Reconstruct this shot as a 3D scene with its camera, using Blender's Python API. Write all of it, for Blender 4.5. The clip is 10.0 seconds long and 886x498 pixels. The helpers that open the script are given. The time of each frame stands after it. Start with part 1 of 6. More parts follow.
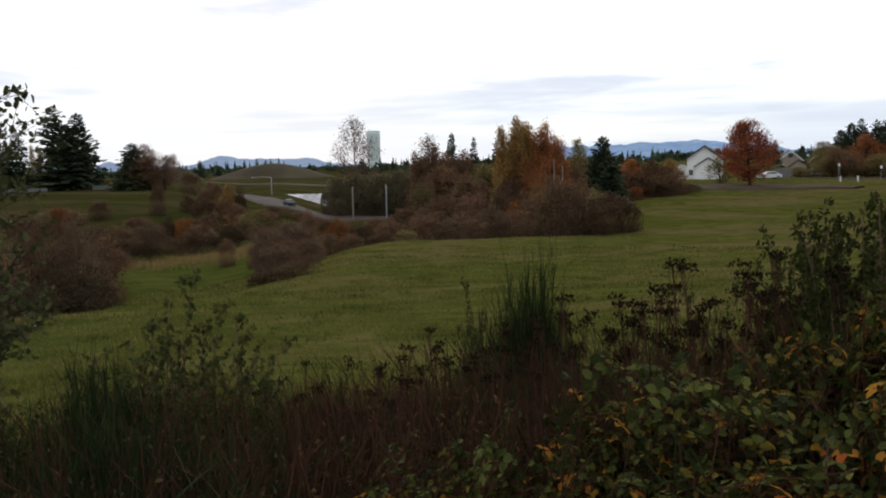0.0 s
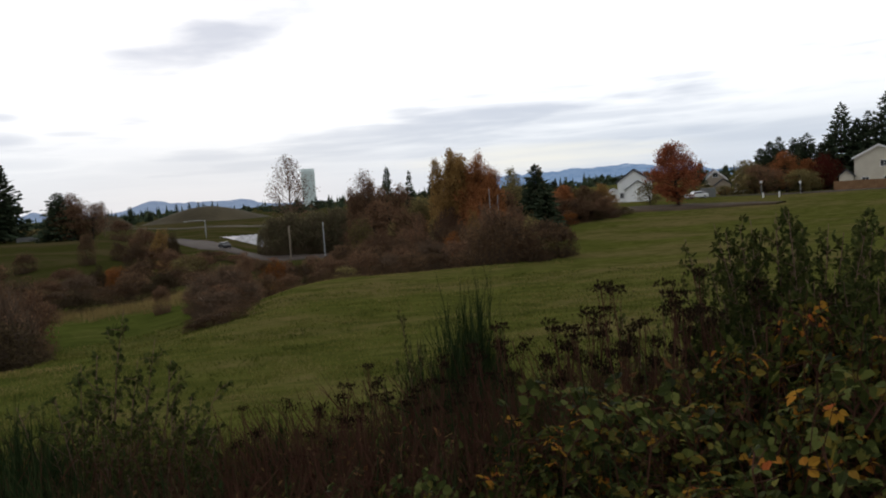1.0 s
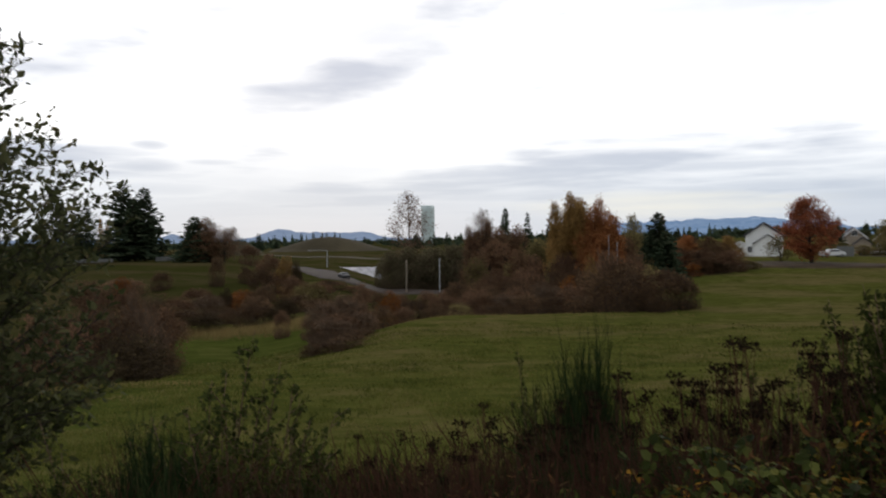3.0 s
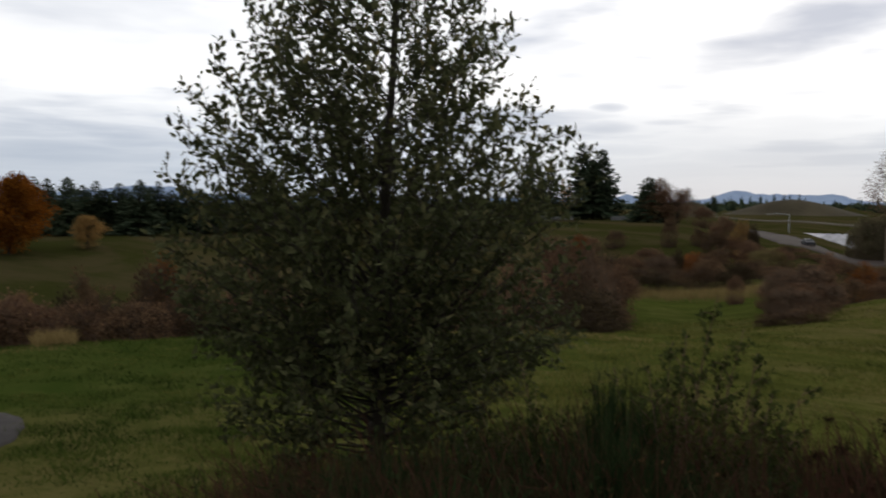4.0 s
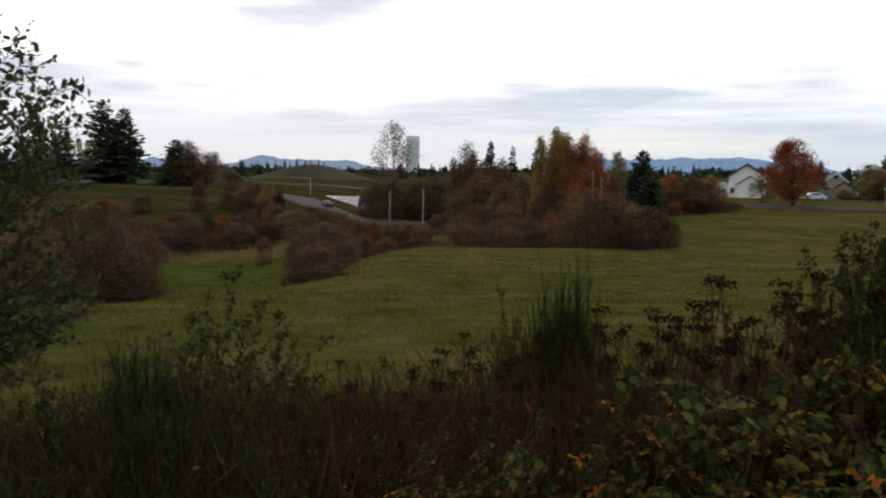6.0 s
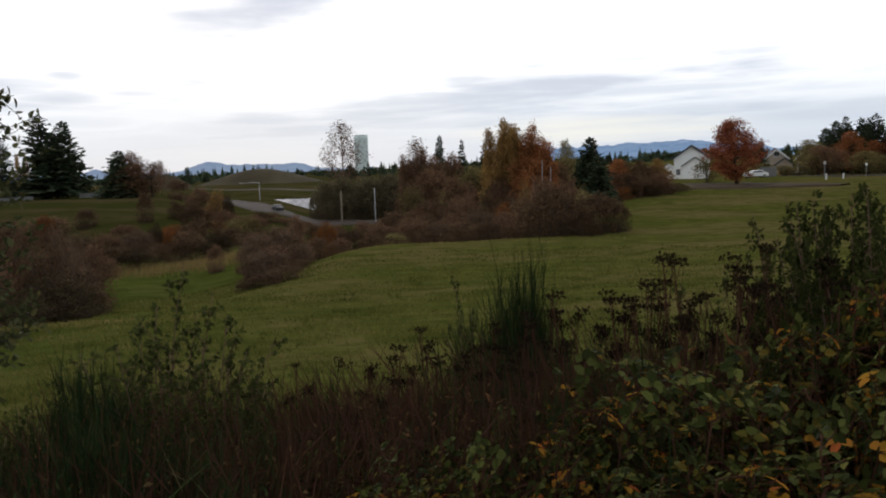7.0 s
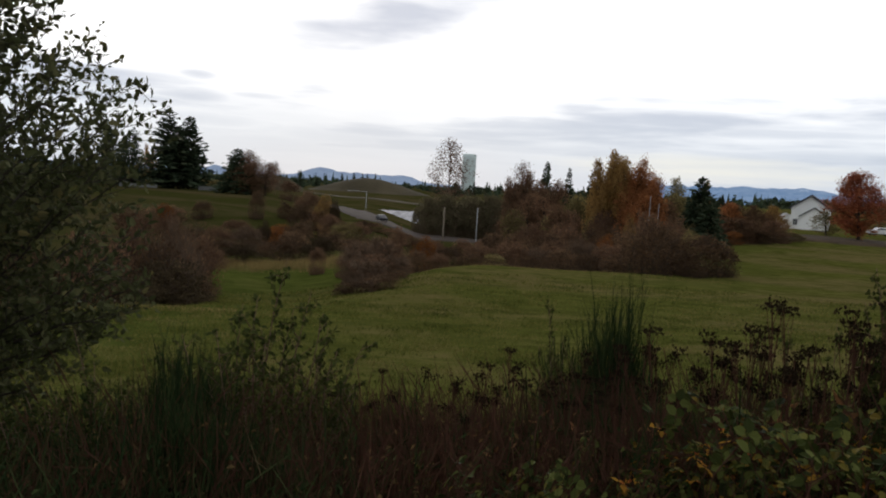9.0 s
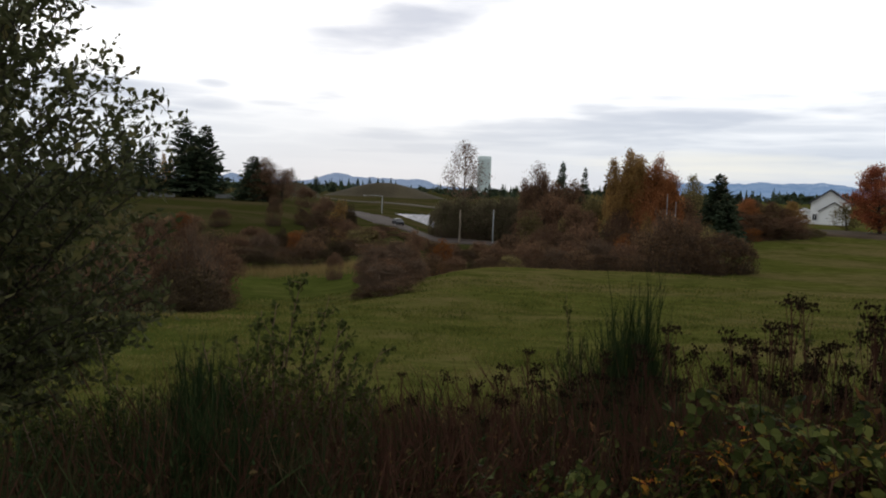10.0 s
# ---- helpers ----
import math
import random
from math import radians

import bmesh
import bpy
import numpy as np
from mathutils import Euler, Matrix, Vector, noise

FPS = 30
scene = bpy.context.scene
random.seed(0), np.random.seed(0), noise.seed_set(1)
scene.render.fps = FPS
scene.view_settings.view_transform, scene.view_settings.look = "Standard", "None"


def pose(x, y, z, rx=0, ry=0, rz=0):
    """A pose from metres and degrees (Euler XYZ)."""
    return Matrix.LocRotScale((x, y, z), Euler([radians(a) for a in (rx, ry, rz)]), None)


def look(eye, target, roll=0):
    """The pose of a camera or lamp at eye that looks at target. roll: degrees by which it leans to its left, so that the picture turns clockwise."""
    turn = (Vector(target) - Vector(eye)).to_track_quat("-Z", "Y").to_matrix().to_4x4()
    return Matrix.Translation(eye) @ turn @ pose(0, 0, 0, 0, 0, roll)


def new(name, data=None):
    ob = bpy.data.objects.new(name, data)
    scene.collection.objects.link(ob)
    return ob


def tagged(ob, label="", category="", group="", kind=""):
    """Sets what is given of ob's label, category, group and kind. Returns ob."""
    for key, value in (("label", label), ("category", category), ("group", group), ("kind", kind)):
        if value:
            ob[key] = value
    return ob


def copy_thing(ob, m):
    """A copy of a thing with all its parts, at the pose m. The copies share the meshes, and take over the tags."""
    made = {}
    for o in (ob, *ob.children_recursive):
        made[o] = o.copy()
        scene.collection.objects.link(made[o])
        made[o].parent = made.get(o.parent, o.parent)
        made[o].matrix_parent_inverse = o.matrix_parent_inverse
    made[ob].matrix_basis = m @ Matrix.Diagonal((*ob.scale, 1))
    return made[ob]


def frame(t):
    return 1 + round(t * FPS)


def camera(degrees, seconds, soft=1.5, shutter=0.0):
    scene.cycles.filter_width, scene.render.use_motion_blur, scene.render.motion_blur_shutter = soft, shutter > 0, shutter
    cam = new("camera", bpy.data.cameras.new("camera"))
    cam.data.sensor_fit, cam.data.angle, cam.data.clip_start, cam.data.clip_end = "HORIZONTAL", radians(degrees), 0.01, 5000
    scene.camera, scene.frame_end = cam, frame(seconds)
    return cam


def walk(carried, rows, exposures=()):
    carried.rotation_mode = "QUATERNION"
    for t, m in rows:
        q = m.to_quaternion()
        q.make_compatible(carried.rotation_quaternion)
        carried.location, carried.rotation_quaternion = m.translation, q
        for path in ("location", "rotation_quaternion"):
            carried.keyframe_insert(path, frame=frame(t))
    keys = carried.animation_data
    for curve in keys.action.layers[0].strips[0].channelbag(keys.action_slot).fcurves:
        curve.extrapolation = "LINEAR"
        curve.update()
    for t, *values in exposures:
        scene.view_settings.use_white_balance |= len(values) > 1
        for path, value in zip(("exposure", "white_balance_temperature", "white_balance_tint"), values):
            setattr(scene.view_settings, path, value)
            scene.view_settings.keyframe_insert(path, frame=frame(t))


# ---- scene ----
cam = camera(58.93, 10.0, soft=2.0, shutter=0.22)
walk(cam, [
    (0, pose(0.018, 0.022, 1.612, 83.75, 0, -0.00) @ pose(0, 0, 0, 0, 0, -1.15)),
    (0.5, pose(0.045, 0.009, 1.611, 84.32, 0, -0.46) @ pose(0, 0, 0, 0, 0, -3.95)),
    (1, pose(0.058, 0.001, 1.614, 85.97, 0, -4.50) @ pose(0, 0, 0, 0, 0, -3.81)),
    (1.5, pose(0.058, -0.009, 1.614, 85.05, 0, -4.81) @ pose(0, 0, 0, 0, 0, -3.81)),
    (2, pose(0.053, -0.009, 1.618, 84.06, 0, -3.22) @ pose(0, 0, 0, 0, 0, -4.54)),
    (2.2, pose(0.052, 0.006, 1.614, 84.25, 0, -1.55) @ pose(0, 0, 0, 0, 0, -3.40)),
    (3.3, pose(-0.020, -0.006, 1.612, 90.08, 0, 9.12) @ pose(0, 0, 0, 0, 0, 1.74)),
    (3.5, pose(-0.037, -0.017, 1.609, 88.40, 0, 15.33) @ pose(0, 0, 0, 0, 0, 3.73)),
    (4, pose(-0.054, -0.037, 1.614, 86.45, 0, 35.98) @ pose(0, 0, 0, 0, 0, 0.42)),
    (4.2, pose(-0.069, -0.040, 1.616, 87.50, 0, 38.50) @ pose(0, 0, 0, 0, 0, 0.78)),
    (4.5, pose(-0.093, -0.047, 1.620, 88.99, 0, 40.30) @ pose(0, 0, 0, 0, 0, 0.75)),
    (5, pose(-0.079, -0.051, 1.623, 88.17, 0, 33.60) @ pose(0, 0, 0, 0, 0, 1.51)),
    (5.5, pose(-0.052, -0.049, 1.615, 84.58, 0, 16.01) @ pose(0, 0, 0, 0, 0, 2.51)),
    (5.7, pose(-0.029, -0.034, 1.614, 84.06, 0, 8.13) @ pose(0, 0, 0, 0, 0, 2.86)),
    (6.8, pose(0.020, 0.020, 1.588, 84.28, 0, -1.45) @ pose(0, 0, 0, 0, 0, -0.44)),
    (7, pose(0.017, 0.041, 1.586, 83.95, 0, -0.78) @ pose(0, 0, 0, 0, 0, -1.92)),
    (7.5, pose(0.030, 0.026, 1.582, 87.51, 0, 2.52) @ pose(0, 0, 0, 0, 0, 0.47)),
    (8, pose(0.023, 0.049, 1.571, 85.27, 0, 0.29) @ pose(0, 0, 0, 0, 0, 3.87)),
    (8.5, pose(0.016, 0.060, 1.565, 86.05, 0, 2.86) @ pose(0, 0, 0, 0, 0, 3.71)),
    (9, pose(0.010, 0.054, 1.562, 85.41, 0, 6.41) @ pose(0, 0, 0, 0, 0, 3.44)),
    (9.5, pose(0.005, 0.049, 1.563, 85.79, 0, 7.25) @ pose(0, 0, 0, 0, 0, 2.92)),
    (10, pose(0.015, 0.041, 1.564, 85.56, 0, 7.65) @ pose(0, 0, 0, 0, 0, 2.17)),
], exposures=((0.0, 0.22), (0.7, 0.08), (1.5, -0.14), (2.2, -0.10), (3.3, -0.12), (4.0, -0.2), (4.6, -0.02), (5.5, 0.0), (7.0, 0.0), (8.0, -0.1), (10.0, -0.06)))

# ---- light: bright overcast afternoon, brighter ahead ----
SUN_AZ, SUN_EL = -14.0, 22.0
world = bpy.data.worlds.new("sky")
scene.world = world
world.use_nodes = True
wt = world.node_tree
wt.nodes.clear()


def node(tree, kind, **sets):
    n = tree.nodes.new(kind)
    for k, v in sets.items():
        if k == "op":
            n.operation = v
        elif k == "blend":
            n.blend_type = v
        elif k == "vals":
            for i, x in v.items():
                n.inputs[i].default_value = x
    return n


def math_node(tree, op, a, b=None, c=None, clamp=False):
    n = node(tree, "ShaderNodeMath", op=op)
    n.use_clamp = clamp
    for i, v in enumerate((a, b, c)):
        if v is None:
            continue
        if isinstance(v, (int, float)):
            n.inputs[i].default_value = v
        else:
            tree.links.new(v, n.inputs[i])
    return n.outputs[0]


def mix_colour(tree, fac, a, b, blend="MIX"):
    n = tree.nodes.new("ShaderNodeMix")
    n.data_type, n.blend_type = "RGBA", blend
    for sock, v in ((n.inputs[0], fac), (n.inputs[6], a), (n.inputs[7], b)):
        if isinstance(v, (int, float)):
            sock.default_value = v
        elif isinstance(v, tuple):
            sock.default_value = (*v[:3], 1)
        else:
            tree.links.new(v, sock)
    return n.outputs[2]


def smooth_range(tree, v, lo, hi, a=0.0, b=1.0):
    n = tree.nodes.new("ShaderNodeMapRange")
    n.interpolation_type = "SMOOTHSTEP"
    tree.links.new(v, n.inputs[0])
    for i, x in enumerate((lo, hi, a, b)):
        n.inputs[i + 1].default_value = x
    return n.outputs[0]


def noise_tex(tree, vec, scale, detail=4.0, rough=0.55, distortion=0.0):
    n = tree.nodes.new("ShaderNodeTexNoise")
    n.inputs["Scale"].default_value = scale
    n.inputs["Detail"].default_value = detail
    n.inputs["Roughness"].default_value = rough
    n.inputs["Distortion"].default_value = distortion
    if vec is not None:
        tree.links.new(vec, n.inputs["Vector"])
    return n.outputs["Fac"]


def build_sky():
    t = wt
    coord = t.nodes.new("ShaderNodeTexCoord")
    sep = t.nodes.new("ShaderNodeSeparateXYZ")
    t.links.new(coord.outputs["Generated"], sep.inputs[0])
    x, y, z = sep.outputs
    az = math_node(t, "MULTIPLY", math_node(t, "ARCTAN2", x, y), 57.2958)
    el = math_node(t, "MULTIPLY", math_node(t, "ARCSINE", z), 57.2958)
    sky = t.nodes.new("ShaderNodeTexSky")
    sky.sky_type, sky.sun_disc = "NISHITA", False
    sky.sun_elevation, sky.sun_rotation = radians(SUN_EL), radians(SUN_AZ)
    clear = mix_colour(t, 1.0, sky.outputs[0], (0.1, 0.1, 0.1), "MULTIPLY")
    # long flat cloud sheets: stretched along the horizon, finer low down
    flat = t.nodes.new("ShaderNodeCombineXYZ")
    t.links.new(math_node(t, "MULTIPLY", az, 0.030), flat.inputs[0])
    t.links.new(math_node(t, "MULTIPLY", math_node(t, "LOGARITHM", math_node(t, "MAXIMUM", math_node(t, "ADD", el, 4.0), 1.0), 2.718), 2.1), flat.inputs[1])
    n1 = noise_tex(t, flat.outputs[0], 1.7, 4, 0.5, 0.3)
    n2 = noise_tex(t, flat.outputs[0], 5.0, 4, 0.5, 0.2)
    sheets = math_node(t, "ADD", math_node(t, "MULTIPLY", n1, 0.65), math_node(t, "MULTIPLY", n2, 0.35))
    # grey bases: low bank over the horizon, dark sheet high up
    low = math_node(t, "MULTIPLY", smooth_range(t, el, 1.0, 3.5), smooth_range(t, el, 4.5, 9.0, 1.0, 0.0))
    high = smooth_range(t, el, 9.0, 22.0)
    thick = math_node(t, "ADD", sheets, math_node(t, "ADD", math_node(t, "MULTIPLY", low, 0.13), math_node(t, "MULTIPLY", high, 0.10)))
    grey = math_node(t, "MULTIPLY", smooth_range(t, thick, 0.50, 0.77), 0.95)
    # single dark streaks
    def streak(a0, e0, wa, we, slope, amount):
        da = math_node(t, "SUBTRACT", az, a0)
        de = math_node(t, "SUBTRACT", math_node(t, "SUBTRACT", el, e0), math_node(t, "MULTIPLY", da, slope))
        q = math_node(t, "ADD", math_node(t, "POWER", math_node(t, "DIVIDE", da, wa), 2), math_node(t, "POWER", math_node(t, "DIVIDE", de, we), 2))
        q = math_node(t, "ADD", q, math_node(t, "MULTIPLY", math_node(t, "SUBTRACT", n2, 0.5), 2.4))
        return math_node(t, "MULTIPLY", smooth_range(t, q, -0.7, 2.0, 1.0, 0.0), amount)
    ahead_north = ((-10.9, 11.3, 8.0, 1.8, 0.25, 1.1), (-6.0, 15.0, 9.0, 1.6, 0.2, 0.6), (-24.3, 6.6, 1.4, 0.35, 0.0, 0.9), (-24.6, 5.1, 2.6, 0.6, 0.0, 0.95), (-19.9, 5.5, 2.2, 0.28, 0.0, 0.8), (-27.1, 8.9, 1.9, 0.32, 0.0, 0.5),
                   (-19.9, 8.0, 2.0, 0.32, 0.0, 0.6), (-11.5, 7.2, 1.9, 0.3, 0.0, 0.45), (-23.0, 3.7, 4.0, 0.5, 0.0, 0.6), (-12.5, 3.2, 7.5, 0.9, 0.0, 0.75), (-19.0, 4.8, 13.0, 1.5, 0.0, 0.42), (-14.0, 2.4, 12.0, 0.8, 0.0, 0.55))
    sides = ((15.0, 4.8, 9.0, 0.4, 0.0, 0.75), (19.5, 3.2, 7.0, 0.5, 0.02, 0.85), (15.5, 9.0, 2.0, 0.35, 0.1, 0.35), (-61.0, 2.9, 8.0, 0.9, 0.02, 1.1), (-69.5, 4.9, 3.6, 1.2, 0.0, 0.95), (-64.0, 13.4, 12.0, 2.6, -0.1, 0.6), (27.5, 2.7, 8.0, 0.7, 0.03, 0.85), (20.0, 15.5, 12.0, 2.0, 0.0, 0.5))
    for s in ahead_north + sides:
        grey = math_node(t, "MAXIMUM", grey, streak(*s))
    white, dull = (1.34, 1.34, 1.35), (0.60, 0.65, 0.77)
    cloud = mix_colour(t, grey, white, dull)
    # a little blue-grey clear air low over the hills
    haze = smooth_range(t, el, 0.5, 8.5, 1.0, 0.0)
    cloud = mix_colour(t, math_node(t, "MULTIPLY", haze, 0.9), cloud, (0.59, 0.67, 0.79))
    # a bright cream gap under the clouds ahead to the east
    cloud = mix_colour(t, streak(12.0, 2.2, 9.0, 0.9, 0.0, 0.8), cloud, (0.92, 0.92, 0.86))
    colour = mix_colour(t, 0.94, clear, cloud)
    # the cloud is thin towards the low sun and heavy overhead and behind
    a0, e0 = radians(-14), radians(10)
    dot = t.nodes.new("ShaderNodeVectorMath")
    dot.operation = "DOT_PRODUCT"
    t.links.new(coord.outputs["Generated"], dot.inputs[0])
    dot.inputs[1].default_value = (math.sin(a0) * math.cos(e0), math.cos(a0) * math.cos(e0), math.sin(e0))
    k = smooth_range(t, dot.outputs["Value"], -0.3, 0.85, 0.64, 1.0)
    g = t.nodes.new("ShaderNodeCombineColor")
    for i in range(3):
        t.links.new(k, g.inputs[i])
    colour = mix_colour(t, 1.0, colour, g.outputs[0], "MULTIPLY")
    bg = t.nodes.new("ShaderNodeBackground")
    t.links.new(colour, bg.inputs[0])
    bg.inputs[1].default_value = 1.0
    out = t.nodes.new("ShaderNodeOutputWorld")
    t.links.new(bg.outputs[0], out.inputs[0])


build_sky()
sun = new("sun", bpy.data.lights.new("sun", "SUN"))
sun.data.energy, sun.data.angle, sun.data.color = 0.6, radians(30), (1.0, 0.96, 0.9)
sun.matrix_world = look((0, 0, 60), (-60 * math.sin(radians(SUN_AZ)), -60 * math.cos(radians(SUN_AZ)), 60 - 60 * math.tan(radians(SUN_EL))))


# ---- materials ----
def material(name):
    m = bpy.data.materials.new(name)
    m.use_nodes = True
    m.node_tree.nodes.clear()
    return m, m.node_tree


def finish(t, colour, rough=0.85, bump=None, strength=0.3, distance=0.02, translucent=None, metallic=0.0, spec=0.3):
    b = t.nodes.new("ShaderNodeBsdfPrincipled")
    if isinstance(colour, tuple):
        b.inputs["Base Color"].default_value = (*colour[:3], 1)
    else:
        t.links.new(colour, b.inputs["Base Color"])
    b.inputs["Roughness"].default_value = rough
    b.inputs["Metallic"].default_value = metallic
    b.inputs["Specular IOR Level"].default_value = spec
    if bump is not None:
        bn = t.nodes.new("ShaderNodeBump")
        bn.inputs["Strength"].default_value, bn.inputs["Distance"].default_value = strength, distance
        t.links.new(bump, bn.inputs["Height"])
        t.links.new(bn.outputs[0], b.inputs["Normal"])
    out = t.nodes.new("ShaderNodeOutputMaterial")
    last = b.outputs[0]
    if translucent:
        tr = t.nodes.new("ShaderNodeBsdfTranslucent")
        if isinstance(colour, tuple):
            tr.inputs[0].default_value = (*colour[:3], 1)
        else:
            t.links.new(colour, tr.inputs[0])
        mx = t.nodes.new("ShaderNodeMixShader")
        mx.inputs[0].default_value = translucent
        t.links.new(last, mx.inputs[1])
        t.links.new(tr.outputs[0], mx.inputs[2])
        last = mx.outputs[0]
    t.links.new(last, out.inputs[0])


def ramp(t, fac, stops):
    n = t.nodes.new("ShaderNodeValToRGB")
    while len(n.color_ramp.elements) < len(stops):
        n.color_ramp.elements.new(0.5)
    for e, (p, c) in zip(n.color_ramp.elements, stops):
        e.position, e.color = p, (*c, 1)
    t.links.new(fac, n.inputs[0])
    return n.outputs[0]


def leaf_material(name, stops, translucent=0.35, rough=0.6, tone=0.25, spec=0.0, depth=0.6, patch_scale=0.9, patch_share=0.38, stretch=1.0):
    """Foliage whose colour runs over the stops from leaf to leaf, with a tone of its own for each plant."""
    m, t = material(name)
    geo = t.nodes.new("ShaderNodeNewGeometry")
    info = t.nodes.new("ShaderNodeObjectInfo")
    co = t.nodes.new("ShaderNodeTexCoord")
    mp = t.nodes.new("ShaderNodeMapping")
    mp.inputs["Scale"].default_value = (1.0 / stretch, 1.0, 1.0)
    mp.inputs["Rotation"].default_value = (0, 0, radians(12) if stretch > 1 else 0)
    t.links.new(co.outputs["Object"], mp.inputs[0])
    patch = noise_tex(t, mp.outputs[0], patch_scale, 5 if stretch > 1 else 3, 0.65 if stretch > 1 else 0.55)
    if stretch > 1:
        patch = smooth_range(t, patch, 0.30, 0.70)
    f = math_node(t, "ADD", math_node(t, "MULTIPLY", geo.outputs["Random Per Island"], 1 - patch_share), math_node(t, "MULTIPLY", patch, patch_share))
    c = ramp(t, f, [(p, tuple(v * depth for v in rgb)) for p, rgb in stops])
    k = math_node(t, "ADD", math_node(t, "MULTIPLY", info.outputs["Random"], 2 * tone), 1 - tone)
    g = t.nodes.new("ShaderNodeCombineColor")
    for i in range(3):
        t.links.new(k, g.inputs[i])
    c = mix_colour(t, 1.0, c, g.outputs[0], "MULTIPLY")
    finish(t, c, rough, translucent=translucent, spec=spec)
    return m


def bark_material(name, dark, light, scale=14.0):
    m, t = material(name)
    co = t.nodes.new("ShaderNodeTexCoord")
    mp = t.nodes.new("ShaderNodeMapping")
    mp.inputs["Scale"].default_value = (1, 1, 0.25)
    t.links.new(co.outputs["Object"], mp.inputs[0])
    n = noise_tex(t, mp.outputs[0], scale, 5, 0.65)
    finish(t, mix_colour(t, n, dark, light), 0.9, bump=n, strength=0.6, distance=0.01, spec=0.05)
    return m


def rough_material(name, a, b, scale=3.0, fine=40.0, rough=0.9, bump=0.02, spec=0.06):
    """Two-scale mottled surface between the colours a and b."""
    m, t = material(name)
    co = t.nodes.new("ShaderNodeTexCoord")
    n1 = noise_tex(t, co.outputs["Object"], scale, 4)
    n2 = noise_tex(t, co.outputs["Object"], fine, 4, 0.7)
    f = math_node(t, "ADD", math_node(t, "MULTIPLY", n1, 0.6), math_node(t, "MULTIPLY", n2, 0.4))
    c = mix_colour(t, smooth_range(t, f, 0.35, 0.65), a, b)
    finish(t, c, rough, bump=n2, strength=0.5, distance=bump, spec=spec)
    return m


def ground_material():
    m, t = material("meadow grass and soil")
    co = t.nodes.new("ShaderNodeTexCoord")
    v = co.outputs["Object"]
    mp = t.nodes.new("ShaderNodeMapping")
    mp.inputs["Scale"].default_value = (0.55, 1.0, 1.0)
    mp.inputs["Rotation"].default_value = (0, 0, radians(24))
    t.links.new(v, mp.inputs[0])
    big = noise_tex(t, mp.outputs[0], 0.085, 5, 0.62, 0.5)
    mid = noise_tex(t, mp.outputs[0], 0.8, 8, 0.72, 0.6)
    fine = noise_tex(t, v, 5.0, 6, 0.75)
    blades = noise_tex(t, v, 60.0, 3, 0.7)
    green = mix_colour(t, smooth_range(t, mid, 0.35, 0.65), (0.038, 0.043, 0.009), (0.076, 0.080, 0.018))
    place_x = t.nodes.new("ShaderNodeSeparateXYZ")
    t.links.new(v, place_x.inputs[0])
    lush = math_node(t, "ADD", place_x.outputs[0], math_node(t, "MULTIPLY", math_node(t, "SUBTRACT", big, 0.5), 16.0))
    lush = math_node(t, "MULTIPLY", smooth_range(t, lush, -16.0, -3.0, 0.8, 0.0), math_node(t, "ADD", smooth_range(t, place_x.outputs[1], 13.0, 24.0, 0.5, 0.0), smooth_range(t, place_x.outputs[1], 60.0, 84.0, 0.5, 0.0)))
    green = mix_colour(t, lush, green, mix_colour(t, mid, (0.018, 0.034, 0.006), (0.038, 0.060, 0.011)))
    dry = mix_colour(t, fine, (0.080, 0.062, 0.024), (0.125, 0.098, 0.042))
    f = math_node(t, "ADD", math_node(t, "MULTIPLY", big, 0.55), math_node(t, "MULTIPLY", mid, 0.45))
    c = mix_colour(t, math_node(t, "MULTIPLY", smooth_range(t, f, 0.46, 0.60), math_node(t, "SUBTRACT", 0.85, math_node(t, "MULTIPLY", lush, 0.9))), green, dry)
    c = mix_colour(t, math_node(t, "MULTIPLY", smooth_range(t, blades, 0.4, 0.75), 0.35), c, (0.024, 0.026, 0.007))
    c = mix_colour(t, math_node(t, "MULTIPLY", smooth_range(t, fine, 0.56, 0.72), math_node(t, "SUBTRACT", 0.5, math_node(t, "MULTIPLY", lush, 0.45))), c, (0.13, 0.115, 0.05))
    dist = t.nodes.new("ShaderNodeVectorMath")
    dist.operation = "LENGTH"
    t.links.new(v, dist.inputs[0])
    # rough brown pasture beyond the hollow
    rough = math_node(t, "MULTIPLY", smooth_range(t, dist.outputs["Value"], 66.0, 100.0), smooth_range(t, place_x.outputs[0], 12.0, -4.0))
    c = mix_colour(t, math_node(t, "MULTIPLY", rough, 0.85), c, mix_colour(t, smooth_range(t, big, 0.40, 0.62), (0.025, 0.026, 0.008), (0.046, 0.037, 0.018)))
    # litter and bare earth under the roadside weeds, darkened to paint in their deep shade
    bank = math_node(t, "ADD", dist.outputs["Value"], math_node(t, "MULTIPLY", math_node(t, "SUBTRACT", mid, 0.5), 3.0))
    c = mix_colour(t, smooth_range(t, bank, 5.2, 7.0, 1.0, 0.0), c, mix_colour(t, fine, (0.014, 0.010, 0.007), (0.034, 0.024, 0.015)))
    hump = math_node(t, "ADD", math_node(t, "MULTIPLY", fine, 0.6), math_node(t, "MULTIPLY", mid, 0.9))
    finish(t, c, 0.95, bump=hump, strength=0.5, distance=0.05, spec=0.0)
    return m


